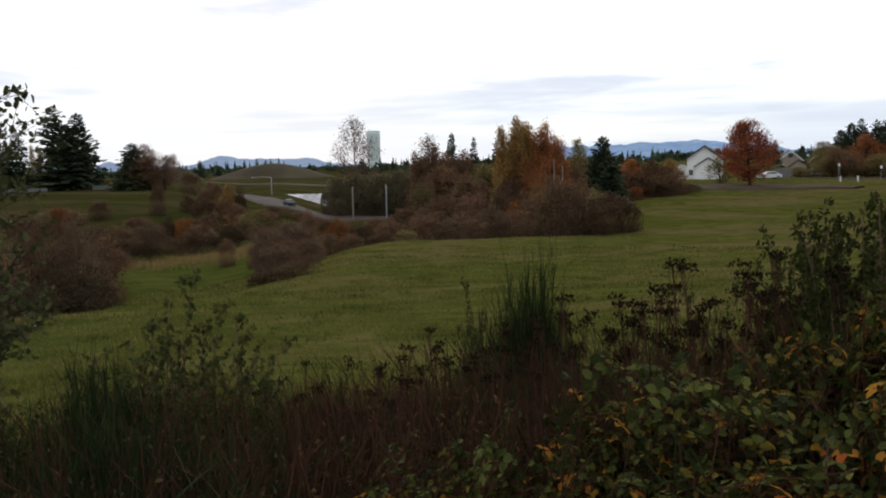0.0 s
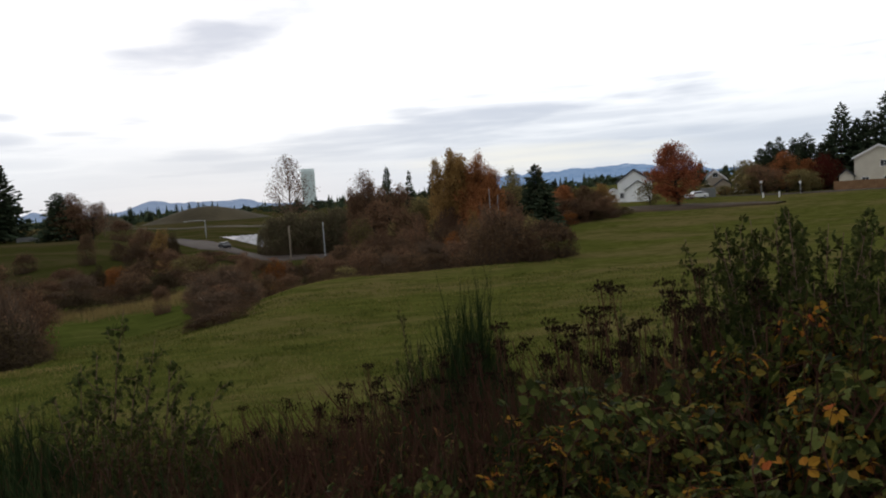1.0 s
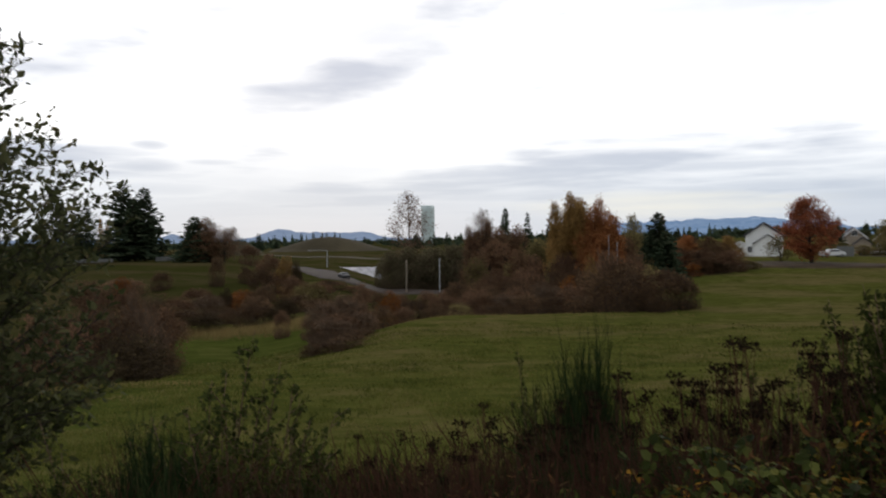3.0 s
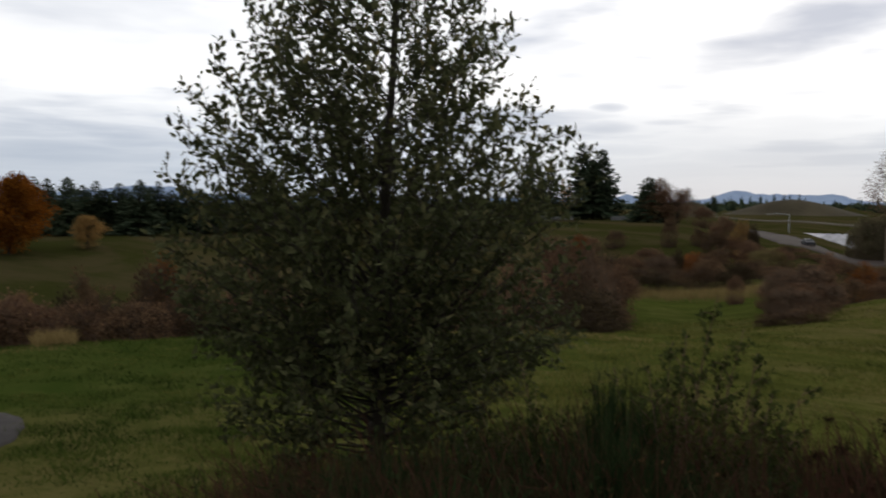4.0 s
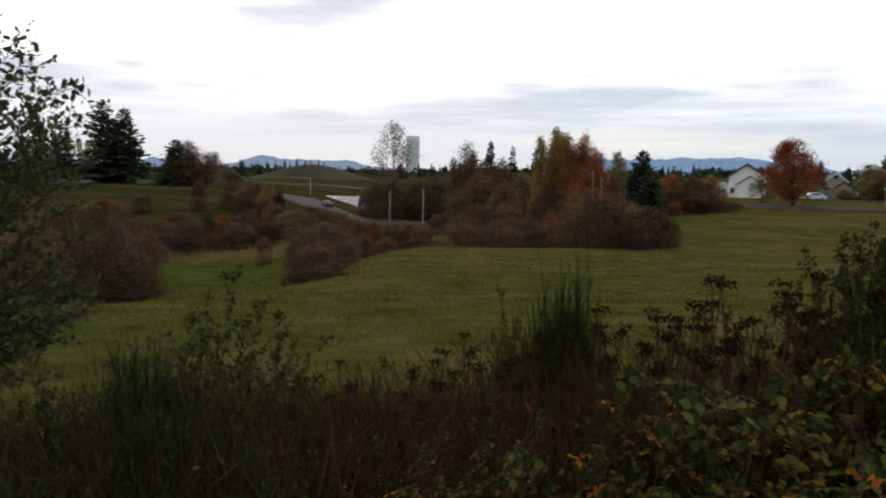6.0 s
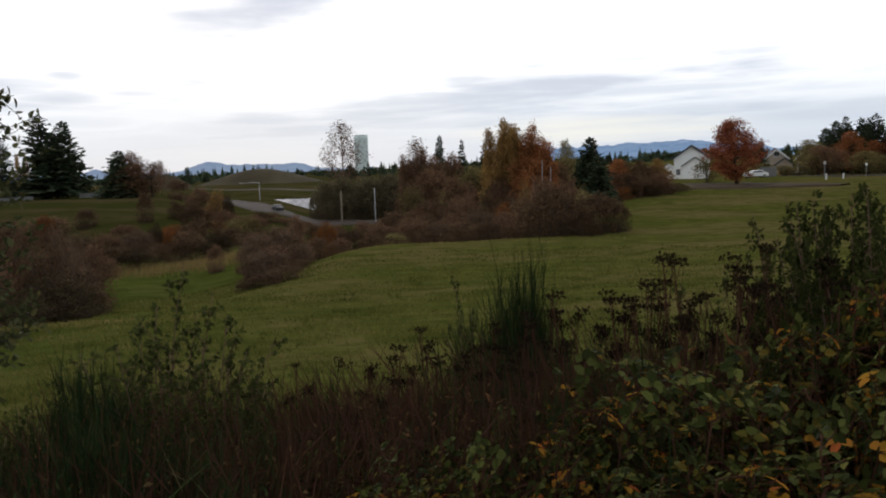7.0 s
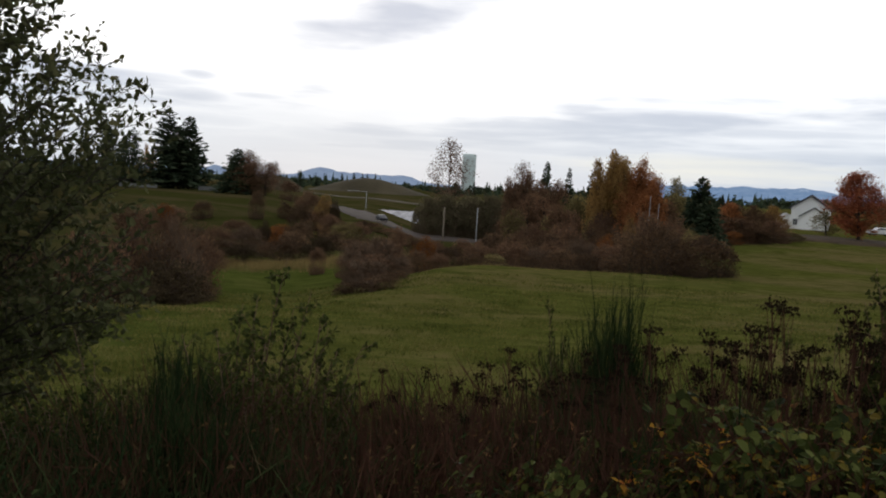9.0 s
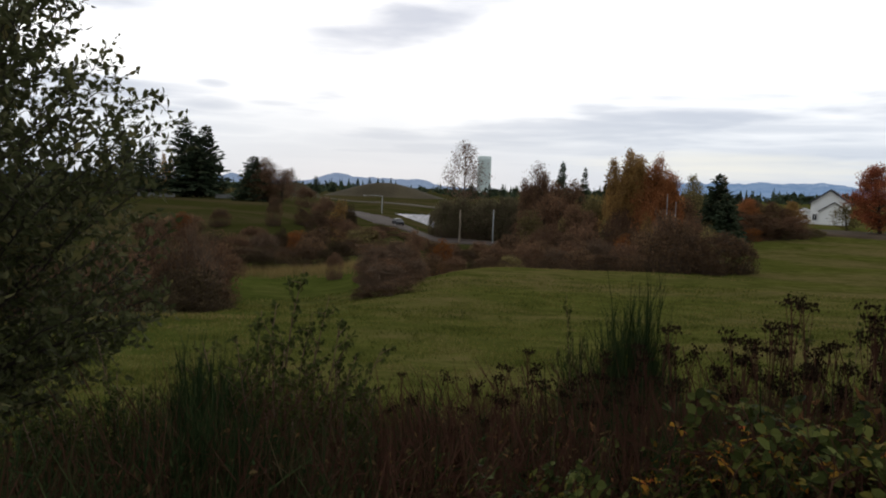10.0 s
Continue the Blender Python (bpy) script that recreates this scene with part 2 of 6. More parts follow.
M_GROUND = ground_material()
M_GRAVEL = rough_material("fine gravel", (0.034, 0.031, 0.029), (0.060, 0.054, 0.050), 1.2, 45, 0.95, 0.01)
M_ROAD = rough_material("worn grey asphalt", (0.040, 0.031, 0.026), (0.062, 0.049, 0.042), 0.3, 8, 0.9, 0.005)
M_DIRT = rough_material("bare sandy soil and dry weeds", (0.040, 0.034, 0.021), (0.070, 0.058, 0.035), 0.06, 0.8, 0.95, 0.1)
M_FIELD_DIRT = rough_material("bare brown field edge", (0.030, 0.021, 0.013), (0.060, 0.042, 0.024), 0.3, 3, 0.95, 0.05)
M_TARP = rough_material("pale plastic sheeting", (0.15, 0.15, 0.165), (0.32, 0.32, 0.345), 0.4, 2.0, 0.45, 0.1)
M_STEEL = rough_material("galvanised steel", (0.26, 0.27, 0.27), (0.36, 0.37, 0.37), 2, 20, 0.5, 0.002)
M_WOODPOLE = bark_material("weathered pole wood", (0.14, 0.11, 0.08), (0.28, 0.24, 0.19))
M_BARK = bark_material("grey brown bark", (0.022, 0.018, 0.014), (0.060, 0.052, 0.042))
M_BARK_DARK = bark_material("dark bark", (0.025, 0.018, 0.013), (0.06, 0.046, 0.034), 8)
M_TWIG = bark_material("brown twigs", (0.070, 0.045, 0.032), (0.162, 0.105, 0.073), 6)
M_TWIG_DARK = bark_material("dark plum brown twigs", (0.039, 0.028, 0.021), (0.092, 0.066, 0.048), 6)
M_TWIG_GREY = bark_material("grey brown twigs", (0.085, 0.060, 0.042), (0.155, 0.108, 0.074), 6)
M_REDSTEM = bark_material("dry russet stems", (0.030, 0.014, 0.009), (0.098, 0.047, 0.030), 10)
M_STRAW = bark_material("straw stems", (0.07, 0.05, 0.026), (0.15, 0.11, 0.055), 10)
M_CONIFER = leaf_material("dark fir needles", [(0.0, (0.012, 0.018, 0.011)), (0.5, (0.022, 0.031, 0.018)), (1.0, (0.046, 0.050, 0.030))], 0.1, 0.8, 0.25, depth=2.15)
M_ALDER = leaf_material("dull green alder leaves", [(0.1, (0.026, 0.031, 0.013)), (0.5, (0.050, 0.056, 0.022)), (0.75, (0.090, 0.092, 0.042)), (0.88, (0.14, 0.11, 0.04))], 0.3, 0.6, 0.1, 0.04, 1.15)
M_OLIVE = leaf_material("olive brown foliage", [(0.0, (0.034, 0.029, 0.014)), (0.5, (0.060, 0.050, 0.021)), (1.0, (0.115, 0.088, 0.036))], 0.25, 0.75, 0.35, depth=2.71)
M_BROWN = leaf_material("dull brown autumn foliage", [(0.0, (0.034, 0.020, 0.014)), (0.5, (0.062, 0.036, 0.022)), (1.0, (0.11, 0.068, 0.038))], 0.25, 0.75, 0.35, depth=2.37)
M_RUSSET = leaf_material("russet foliage", [(0.0, (0.055, 0.022, 0.010)), (0.5, (0.12, 0.045, 0.014)), (1.0, (0.20, 0.085, 0.022))], 0.3, 0.7, 0.4, depth=1.38)
M_ORANGE = leaf_material("orange autumn leaves", [(0.0, (0.10, 0.035, 0.008)), (0.5, (0.22, 0.075, 0.012)), (1.0, (0.34, 0.14, 0.02))], 0.35, 0.65, 0.2, depth=1.1)
M_RED = leaf_material("red orange maple leaves", [(0.0, (0.10, 0.030, 0.020)), (0.5, (0.22, 0.068, 0.034)), (1.0, (0.34, 0.14, 0.06))], 0.35, 0.65, 0.1, depth=1.32)
M_GOLD = leaf_material("gold brown poplar leaves", [(0.0, (0.070, 0.046, 0.018)), (0.5, (0.135, 0.082, 0.029)), (1.0, (0.24, 0.145, 0.052))], 0.35, 0.65, 0.3, depth=1.74)
M_RUST = leaf_material("rusty orange poplar leaves", [(0.0, (0.11, 0.045, 0.018)), (0.5, (0.21, 0.085, 0.034)), (1.0, (0.32, 0.15, 0.06))], 0.35, 0.65, 0.2, depth=1.38)
M_PLUM = leaf_material("dark plum brown withered leaves", [(0.0, (0.025, 0.016, 0.010)), (0.5, (0.050, 0.031, 0.018)), (1.0, (0.095, 0.058, 0.031))], 0.25, 0.75, 0.45, depth=2.42)
M_DUSK = leaf_material("dark olive brown withered leaves", [(0.0, (0.014, 0.011, 0.007)), (0.5, (0.028, 0.021, 0.012)), (1.0, (0.060, 0.042, 0.022))], 0.2, 0.75, 0.35, depth=1.68)
M_WILLOW = leaf_material("grey olive willow leaves", [(0.0, (0.040, 0.036, 0.022)), (0.5, (0.068, 0.060, 0.034)), (1.0, (0.115, 0.098, 0.055))], 0.25, 0.75, 0.25, depth=1.52)
M_PALE = leaf_material("thin pinkish brown leaves", [(0.0, (0.075, 0.042, 0.029)), (0.5, (0.14, 0.082, 0.056)), (1.0, (0.21, 0.14, 0.095))], 0.35, 0.7, 0.1, depth=1.0)
M_GREENLEAF = leaf_material("green weed leaves", [(0.0, (0.022, 0.030, 0.010)), (0.5, (0.052, 0.064, 0.020)), (1.0, (0.12, 0.115, 0.034))], 0.3, 0.8, 0.3, 0.0, 0.85)
M_BRAMBLE = leaf_material("bramble leaves", [(0.2, (0.020, 0.026, 0.008)), (0.45, (0.060, 0.076, 0.018)), (0.66, (0.17, 0.19, 0.05)), (0.76, (0.20, 0.16, 0.03)), (0.84, (0.30, 0.14, 0.02))], 0.3, 0.6, 0.2, 0.04, 0.58)
M_YELLOWLEAF = leaf_material("yellowed bramble leaves", [(0.0, (0.26, 0.15, 0.03)), (0.5, (0.40, 0.21, 0.03)), (0.8, (0.46, 0.12, 0.04))], 0.35, 0.5, 0.2, depth=0.78)
M_BROOM = leaf_material("dark green broom stems", [(0.0, (0.016, 0.028, 0.012)), (0.5, (0.030, 0.048, 0.018)), (1.0, (0.066, 0.080, 0.030))], 0.15, 0.6, 0.3, depth=0.8)
M_SEED = leaf_material("dark dry seed heads", [(0.0, (0.018, 0.012, 0.008)), (0.6, (0.04, 0.028, 0.018)), (1.0, (0.08, 0.055, 0.03))], 0.1, 0.9, 0.2)
M_GRASS = leaf_material("meadow grass blades", [(0.12, (0.026, 0.034, 0.008)), (0.42, (0.074, 0.082, 0.018)), (0.62, (0.105, 0.102, 0.026)), (0.85, (0.155, 0.130, 0.050))], 0.4, 0.7, 0.05, depth=1.21, patch_scale=0.6, patch_share=0.55, stretch=1.5)
M_WEED = leaf_material("withered weed leaves", [(0.2, (0.014, 0.009, 0.006)), (0.5, (0.056, 0.036, 0.018)), (0.68, (0.13, 0.09, 0.04)), (0.8, (0.17, 0.08, 0.035))], 0.3, 0.7, 0.3, depth=0.95)
M_LUSH = leaf_material("lush green grass blades", [(0.12, (0.014, 0.026, 0.006)), (0.5, (0.045, 0.068, 0.013)), (0.68, (0.070, 0.086, 0.018)), (0.9, (0.12, 0.11, 0.034))], 0.4, 0.7, 0.05, depth=1.09, patch_scale=0.7, patch_share=0.55, stretch=1.8)
M_DARKRED = leaf_material("dark red garden leaves", [(0.0, (0.05, 0.014, 0.012)), (0.6, (0.09, 0.022, 0.016)), (1.0, (0.14, 0.045, 0.02))], 0.3, 0.7, 0.1, depth=1.0)
M_DRYGRASS = leaf_material("tawny dry grass", [(0.0, (0.12, 0.085, 0.035)), (0.5, (0.20, 0.145, 0.06)), (1.0, (0.30, 0.22, 0.10))], 0.3, 0.8, 0.1, depth=1.1)
M_WALL_WHITE = rough_material("white painted siding", (0.80, 0.82, 0.82), (0.87, 0.88, 0.87), 0.5, 6, 0.7, 0.004)
M_WALL_CREAM = rough_material("cream painted siding", (0.52, 0.48, 0.40), (0.60, 0.56, 0.47), 0.5, 6, 0.7, 0.004)
M_WALL_GREY = rough_material("grey brown siding", (0.16, 0.15, 0.145), (0.22, 0.205, 0.195), 0.5, 6, 0.7, 0.004)
M_WALL_TAN = rough_material("tan painted siding", (0.34, 0.29, 0.23), (0.42, 0.36, 0.29), 0.5, 6, 0.7, 0.004)
M_TRIM = rough_material("white trim paint", (0.70, 0.70, 0.70), (0.8, 0.8, 0.8), 1, 12, 0.6, 0.001)
M_ROOF = rough_material("dark grey shingles", (0.055, 0.055, 0.062), (0.10, 0.10, 0.11), 0.8, 5, 0.9, 0.02)
M_FENCE = rough_material("brown cedar boards", (0.15, 0.085, 0.045), (0.24, 0.145, 0.08), 0.6, 7, 0.85, 0.005)
M_FENCE_GREY = rough_material("pale fence paint", (0.13, 0.135, 0.13), (0.18, 0.185, 0.18), 0.6, 7, 0.8, 0.005)
M_TANK = rough_material("pale green tank steel", (0.58, 0.68, 0.67), (0.64, 0.73, 0.72), 0.03, 0.4, 0.6, 0.01)
M_CAR_WHITE = rough_material("white car paint", (0.70, 0.71, 0.72), (0.76, 0.77, 0.78), 1, 10, 0.3, 0.0005, 0.5)
M_CAR_DARK = rough_material("dark car paint", (0.02, 0.022, 0.026), (0.035, 0.036, 0.04), 1, 10, 0.5, 0.0005, 0.2)
M_CAR_RED = rough_material("red car paint", (0.30, 0.03, 0.025), (0.36, 0.045, 0.035), 1, 10, 0.3, 0.0005, 0.5)
M_RUBBER = rough_material("black rubber", (0.015, 0.015, 0.016), (0.03, 0.03, 0.03), 5, 40, 0.8, 0.002)


def glass_material():
    m, t = material("dark window glass")
    co = t.nodes.new("ShaderNodeTexCoord")
    n = noise_tex(t, co.outputs["Object"], 0.7, 2)
    finish(t, mix_colour(t, n, (0.02, 0.024, 0.028), (0.05, 0.055, 0.06)), 0.25, spec=0.15)
    return m


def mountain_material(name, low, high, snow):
    """Far hills that glow evenly: the blue air light of many kilometres is painted into their colour."""
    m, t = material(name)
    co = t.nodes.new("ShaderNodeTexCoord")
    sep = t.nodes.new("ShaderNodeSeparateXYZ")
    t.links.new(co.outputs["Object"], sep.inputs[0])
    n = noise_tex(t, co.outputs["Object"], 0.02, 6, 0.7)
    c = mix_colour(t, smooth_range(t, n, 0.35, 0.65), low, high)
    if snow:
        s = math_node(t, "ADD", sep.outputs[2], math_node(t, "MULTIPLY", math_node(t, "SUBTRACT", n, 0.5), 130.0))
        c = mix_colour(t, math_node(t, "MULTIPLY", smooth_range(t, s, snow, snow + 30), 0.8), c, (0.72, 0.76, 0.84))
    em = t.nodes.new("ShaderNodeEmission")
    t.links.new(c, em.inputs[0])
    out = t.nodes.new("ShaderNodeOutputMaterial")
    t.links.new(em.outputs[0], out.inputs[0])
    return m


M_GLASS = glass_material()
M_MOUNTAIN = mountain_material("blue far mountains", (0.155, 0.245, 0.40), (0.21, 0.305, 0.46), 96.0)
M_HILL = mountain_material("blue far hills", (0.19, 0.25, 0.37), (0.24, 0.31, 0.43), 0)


# ---- mesh helpers ----
def step(e0, e1, x):
    k = np.clip((x - e0) / (e1 - e0), 0, 1)
    return k * k * (3 - 2 * k)


def mesh_from(name, verts, faces, mat, smooth=False):
    """faces: an (n, 3) or (n, 4) array, or a list of such arrays."""
    me = bpy.data.meshes.new(name)
    blocks = faces if isinstance(faces, list) else [faces]
    blocks = [np.asarray(b, dtype=np.int32) for b in blocks if len(b)]
    verts = np.asarray(verts, dtype=np.float32)
    me.vertices.add(len(verts))
    me.vertices.foreach_set("co", verts.ravel())
    loops = np.concatenate([b.ravel() for b in blocks])
    sizes = np.concatenate([np.full(len(b), b.shape[1], dtype=np.int32) for b in blocks])
    starts = np.concatenate([[0], np.cumsum(sizes)[:-1]]).astype(np.int32)
    me.loops.add(len(loops))
    me.loops.foreach_set("vertex_index", loops)
    me.polygons.add(len(sizes))
    me.polygons.foreach_set("loop_start", starts)
    me.polygons.foreach_set("use_smooth", np.full(len(sizes), smooth))
    me.update(calc_edges=True)
    me.validate()
    me.materials.append(mat)
    return me


def part_mesh(name, me, parent, label="", kind=""):
    ob = new(name, me)
    ob.parent = parent
    return tagged(ob, label, kind=kind)


def part(name, bm, mat, parent, label=""):
    me = bpy.data.meshes.new(name)
    bm.to_mesh(me)
    bm.free()
    me.materials.append(mat)
    return part_mesh(name, me, parent, label)


class Soup:
    """Vertices and faces gathered for one mesh."""

    def __init__(self):
        self.v, self.f3, self.f4, self.n = [], [], [], 0

    def add(self, v, f3=None, f4=None):
        v = np.asarray(v, dtype=np.float64).reshape(-1, 3)
        self.v.append(v)
        if f3 is not None and len(f3):
            self.f3.append(np.asarray(f3) + self.n)
        if f4 is not None and len(f4):
            self.f4.append(np.asarray(f4) + self.n)
        self.n += len(v)

    def tube(self, pts, radii, sides=6):
        pts = np.asarray(pts, dtype=np.float64)
        radii = np.broadcast_to(np.asarray(radii, dtype=np.float64), (len(pts),))
        d = np.gradient(pts, axis=0)
        d /= np.linalg.norm(d, axis=1)[:, None] + 1e-9
        ref = np.array([0.0, 0, 1]) if abs(d[0, 2]) < 0.9 else np.array([1.0, 0, 0])
        u = np.cross(d, ref)
        u /= np.linalg.norm(u, axis=1)[:, None] + 1e-9
        w = np.cross(d, u)
        a = np.arange(sides) * 2 * np.pi / sides
        ring = pts[:, None, :] + radii[:, None, None] * (np.cos(a)[None, :, None] * u[:, None, :] + np.sin(a)[None, :, None] * w[:, None, :])
        i = np.arange(len(pts) - 1)[:, None] * sides
        j = np.arange(sides)[None, :]
        k = (j + 1) % sides
        f = np.stack([i + j, i + k, i + sides + k, i + sides + j], -1).reshape(-1, 4)
        n = len(pts)
        cap = [[(n - 1) * sides, (n - 1) * sides + q, (n - 1) * sides + q + 1] for q in range(1, sides - 1)]
        self.add(ring.reshape(-1, 3), cap, f)

    def leaves(self, c, along, size, width=0.5, fold=0.15, rng=None, six=False):
        """Folded leaves: base at c, pointing along; 2 or 4 faces each."""
        c, along = np.asarray(c), np.asarray(along)
        n = len(c)
        size = np.broadcast_to(np.asarray(size, dtype=np.float64), (n,))[:, None]
        along = along / (np.linalg.norm(along, axis=1)[:, None] + 1e-9)
        r = rng.normal(size=(n, 3))
        side = np.cross(along, r)
        side /= np.linalg.norm(side, axis=1)[:, None] + 1e-9
        up = np.cross(side, along)
        if six:
            p = [c, c + along * size * 0.3 + side * size * width * 0.5 + up * size * fold, c + along * size * 0.68 + side * size * width * 0.36 + up * size * fold * 0.5,
                 c + along * size - up * size * fold * 0.6,
                 c + along * size * 0.68 - side * size * width * 0.36 + up * size * fold * 0.5, c + along * size * 0.3 - side * size * width * 0.5 + up * size * fold]
            f = np.array([[0, 1, 2], [0, 2, 3], [0, 3, 4], [0, 4, 5]])
        else:
            p = [c, c + along * size * 0.45 + side * size * width * 0.5 + up * size * fold, c + along * size, c + along * size * 0.45 - side * size * width * 0.5 + up * size * fold]
            f = np.array([[0, 1, 2], [0, 2, 3]])
        v = np.stack(p, 1).reshape(-1, 3)
        k = len(p)
        self.add(v, (f[None] + (np.arange(n) * k)[:, None, None]).reshape(-1, 3))

    def spikes(self, c, tip, width, rng):
        """Single-faced pointed blades."""
        side = unit(np.cross(tip - c, rng.normal(size=c.shape))) * np.broadcast_to(width, (len(c),))[:, None] * 0.5
        v = np.stack([c - side, c + side, tip], 1).reshape(-1, 3)
        self.add(v, np.arange(len(c) * 3).reshape(-1, 3))

    def blades(self, c, tip, width, rng, bend=0.0):
        """Thin tapering strips from c to tip."""
        c, tip = np.asarray(c), np.asarray(tip)
        n = len(c)
        width = np.broadcast_to(np.asarray(width, dtype=np.float64), (n,))[:, None]
        d = tip - c
        side = np.cross(d, rng.normal(size=(n, 3)))
        side /= np.linalg.norm(side, axis=1)[:, None] + 1e-9
        mid = c + d * 0.55 + np.array([0, 0, 1.0]) * bend * np.linalg.norm(d, axis=1)[:, None]
        v = np.stack([c - side * width * 0.5, c + side * width * 0.5, mid + side * width * 0.4, mid - side * width * 0.4, tip], 1).reshape(-1, 3)
        b = (np.arange(n) * 5)[:, None]
        self.add(v, b + np.array([[3, 2, 4]]), b + np.array([[0, 1, 2, 3]]))

    def box(self, lo, hi):
        x0, y0, z0 = lo
        x1, y1, z1 = hi
        v = [(x0, y0, z0), (x1, y0, z0), (x1, y1, z0), (x0, y1, z0), (x0, y0, z1), (x1, y0, z1), (x1, y1, z1), (x0, y1, z1)]
        self.add(v, None, [(0, 3, 2, 1), (4, 5, 6, 7), (0, 1, 5, 4), (1, 2, 6, 5), (2, 3, 7, 6), (3, 0, 4, 7)])

    def fit(self, h, like=None):
        """Scales the height so that the top reaches h; returns the factor."""
        k = like or h / np.percentile(np.concatenate(self.v)[:, 2], 99.7)
        self.v = [v * np.array([1, 1, k]) for v in self.v]
        return k

    def mesh(self, name, mat, smooth=False):
        fs = []
        if self.f3:
            fs.append(np.concatenate(self.f3))
        if self.f4:
            fs.append(np.concatenate(self.f4))
        return mesh_from(name, np.concatenate(self.v), fs, mat, smooth)


def fit_all(h, *soups):
    """Scales the height of several soups alike, so that their common top reaches h."""
    k = h / np.percentile(np.concatenate([v for s in soups for v in s.v])[:, 2], 99.8)
    for s in soups:
        s.v = [v * np.array([1, 1, k]) for v in s.v]


def unit(v):
    return v / (np.linalg.norm(v, axis=-1, keepdims=True) + 1e-9)


# ---- ground ----
EYE = 1.6


def bearing(x, y):
    return np.degrees(np.arctan2(x, y))


def lattice(i, j, seed):
    """A repeatable random number between -1 and 1 for each whole-numbered place."""
    k = np.sin(i * 127.1 + j * 311.7 + seed * 74.7) * 43758.5453
    return (k - np.floor(k)) * 2 - 1


def waves(x, y, scale, seed):
    """Smooth irregular relief between about -1 and 1, lumps of the given size."""
    c, s = math.cos(seed * 1.3), math.sin(seed * 1.3)
    total = 0
    for octave, gain in ((1.0, 0.65), (2.1, 0.35)):
        u, v = (x * c - y * s) / scale * octave + seed, (x * s + y * c) / scale * octave - seed
        i, j = np.floor(u), np.floor(v)
        fu, fv = u - i, v - j
        fu, fv = fu * fu * (3 - 2 * fu), fv * fv * (3 - 2 * fv)
        a = lattice(i, j, seed) * (1 - fu) + lattice(i + 1, j, seed) * fu
        b = lattice(i, j + 1, seed) * (1 - fu) + lattice(i + 1, j + 1, seed) * fu
        total = total + gain * (a * (1 - fv) + b * fv)
    return total * 1.2


def height(x, y):
    """Height of the land: a roadside bank, a meadow falling away, a wooded hollow beyond, rising fields left and right."""
    x, y = np.asarray(x, dtype=np.float64), np.asarray(y, dtype=np.float64)
    r, a = np.hypot(x, y), bearing(x, y)
    ahead = step(-130, -100, a) * step(130, 100, a)
    z = -6.2 * r / (r + 32.0) * ahead
    # fields to the right climb towards the houses
    right = step(9.5, 13.0, a)
    z = z + right * 2.2 * step(60, 170, r) * ahead
    # hollow behind the crest
    mid = step(-12.5, -7.5, a) * (1 - right)
    crest = 57 + 8 * step(0, 14, a) - 13 * step(-2.5, -11, a)
    z = z - mid * 4.2 * step(crest - 3, crest + 45, r)
    # gully to the left, behind a sharp grassy lip
    left = step(-6, -19, a) * ahead
    lip = step(-22.4, -25.6, a)
    drop = lip * step(25.5, 50, r) + (1 - lip) * (0.35 * step(23, 50, r) + 0.25 * step(76, 112, r))
    z = z - left * 5.6 * drop
    # far slope of the gully
    z = z + step(-13, -19, a) * ahead * (8.2 - 2.4 * (1 - lip) - 3.0 * step(-42, -54, a)) * step(85, 160, r)
    # everything levels out just below eye height in the distance
    far = step(230, 420, r)
    level = -0.6 - 3.6 * step(16, 8, a) * ahead - 3.0 * step(-16, -22, a) * ahead - 9.0 * step(-30, -44, a) * ahead
    z = z * (1 - far) + far * level
    fade = step(6, 14, r)
    z = z + fade * (0.06 * waves(x, y, 4.0, 3) + 0.2 * waves(x, y, 24.0, 4)) + 0.025 * waves(x, y, 0.9, 5) * step(3, 6, r) * (1 - step(50, 90, r))
    return z


def spot(a, r, lift=0.0):
    """The point of the ground at bearing a (degrees, to the right of the y axis) and distance r."""
    x, y = r * math.sin(radians(a)), r * math.cos(radians(a))
    return x, y, float(height(x, y)) + lift


def place(a, r, turn=0.0, lift=0.0, scale=1.0):
    x, y, z = spot(a, r, lift)
    return Matrix.Translation((x, y, z)) @ Matrix.Rotation(turn, 4, "Z") @ Matrix.Diagonal((scale, scale, scale, 1))


def rise(a, r, el):
    """Height above the ground of what reaches the elevation el at that place."""
    return EYE + r * math.tan(radians(el)) - spot(a, r)[2]


def build_ground():
    az = np.concatenate([np.arange(-180, -76, 3.0), np.arange(-76, 44, 0.5), np.arange(44, 180, 3.0)])
    rr = np.concatenate([[0.6], np.geomspace(1.2, 420, 240), np.geomspace(460, 4900, 26)])
    A, R = np.meshgrid(np.radians(az), rr, indexing="ij")
    X, Y = R * np.sin(A), R * np.cos(A)
    v = np.stack([X, Y, height(X, Y)], -1).reshape(-1, 3)
    n, k = len(az), len(rr)
    i, j = np.meshgrid(np.arange(n), np.arange(k - 1), indexing="ij")
    i2 = (i + 1) % n
    f = np.stack([i * k + j, i * k + j + 1, i2 * k + j + 1, i2 * k + j], -1).reshape(-1, 4)
    v = np.concatenate([v, [[0, 0, 0]]])
    cap = [[(q + 1) % n * k, n * k, q * k] for q in range(n)]
    g = new("ground", mesh_from("ground", v, [f, np.array(cap)], M_GROUND, True))
    tagged(g, "mown green meadow with dry patches, falling into a hollow", "ground", kind="structure")


build_ground()


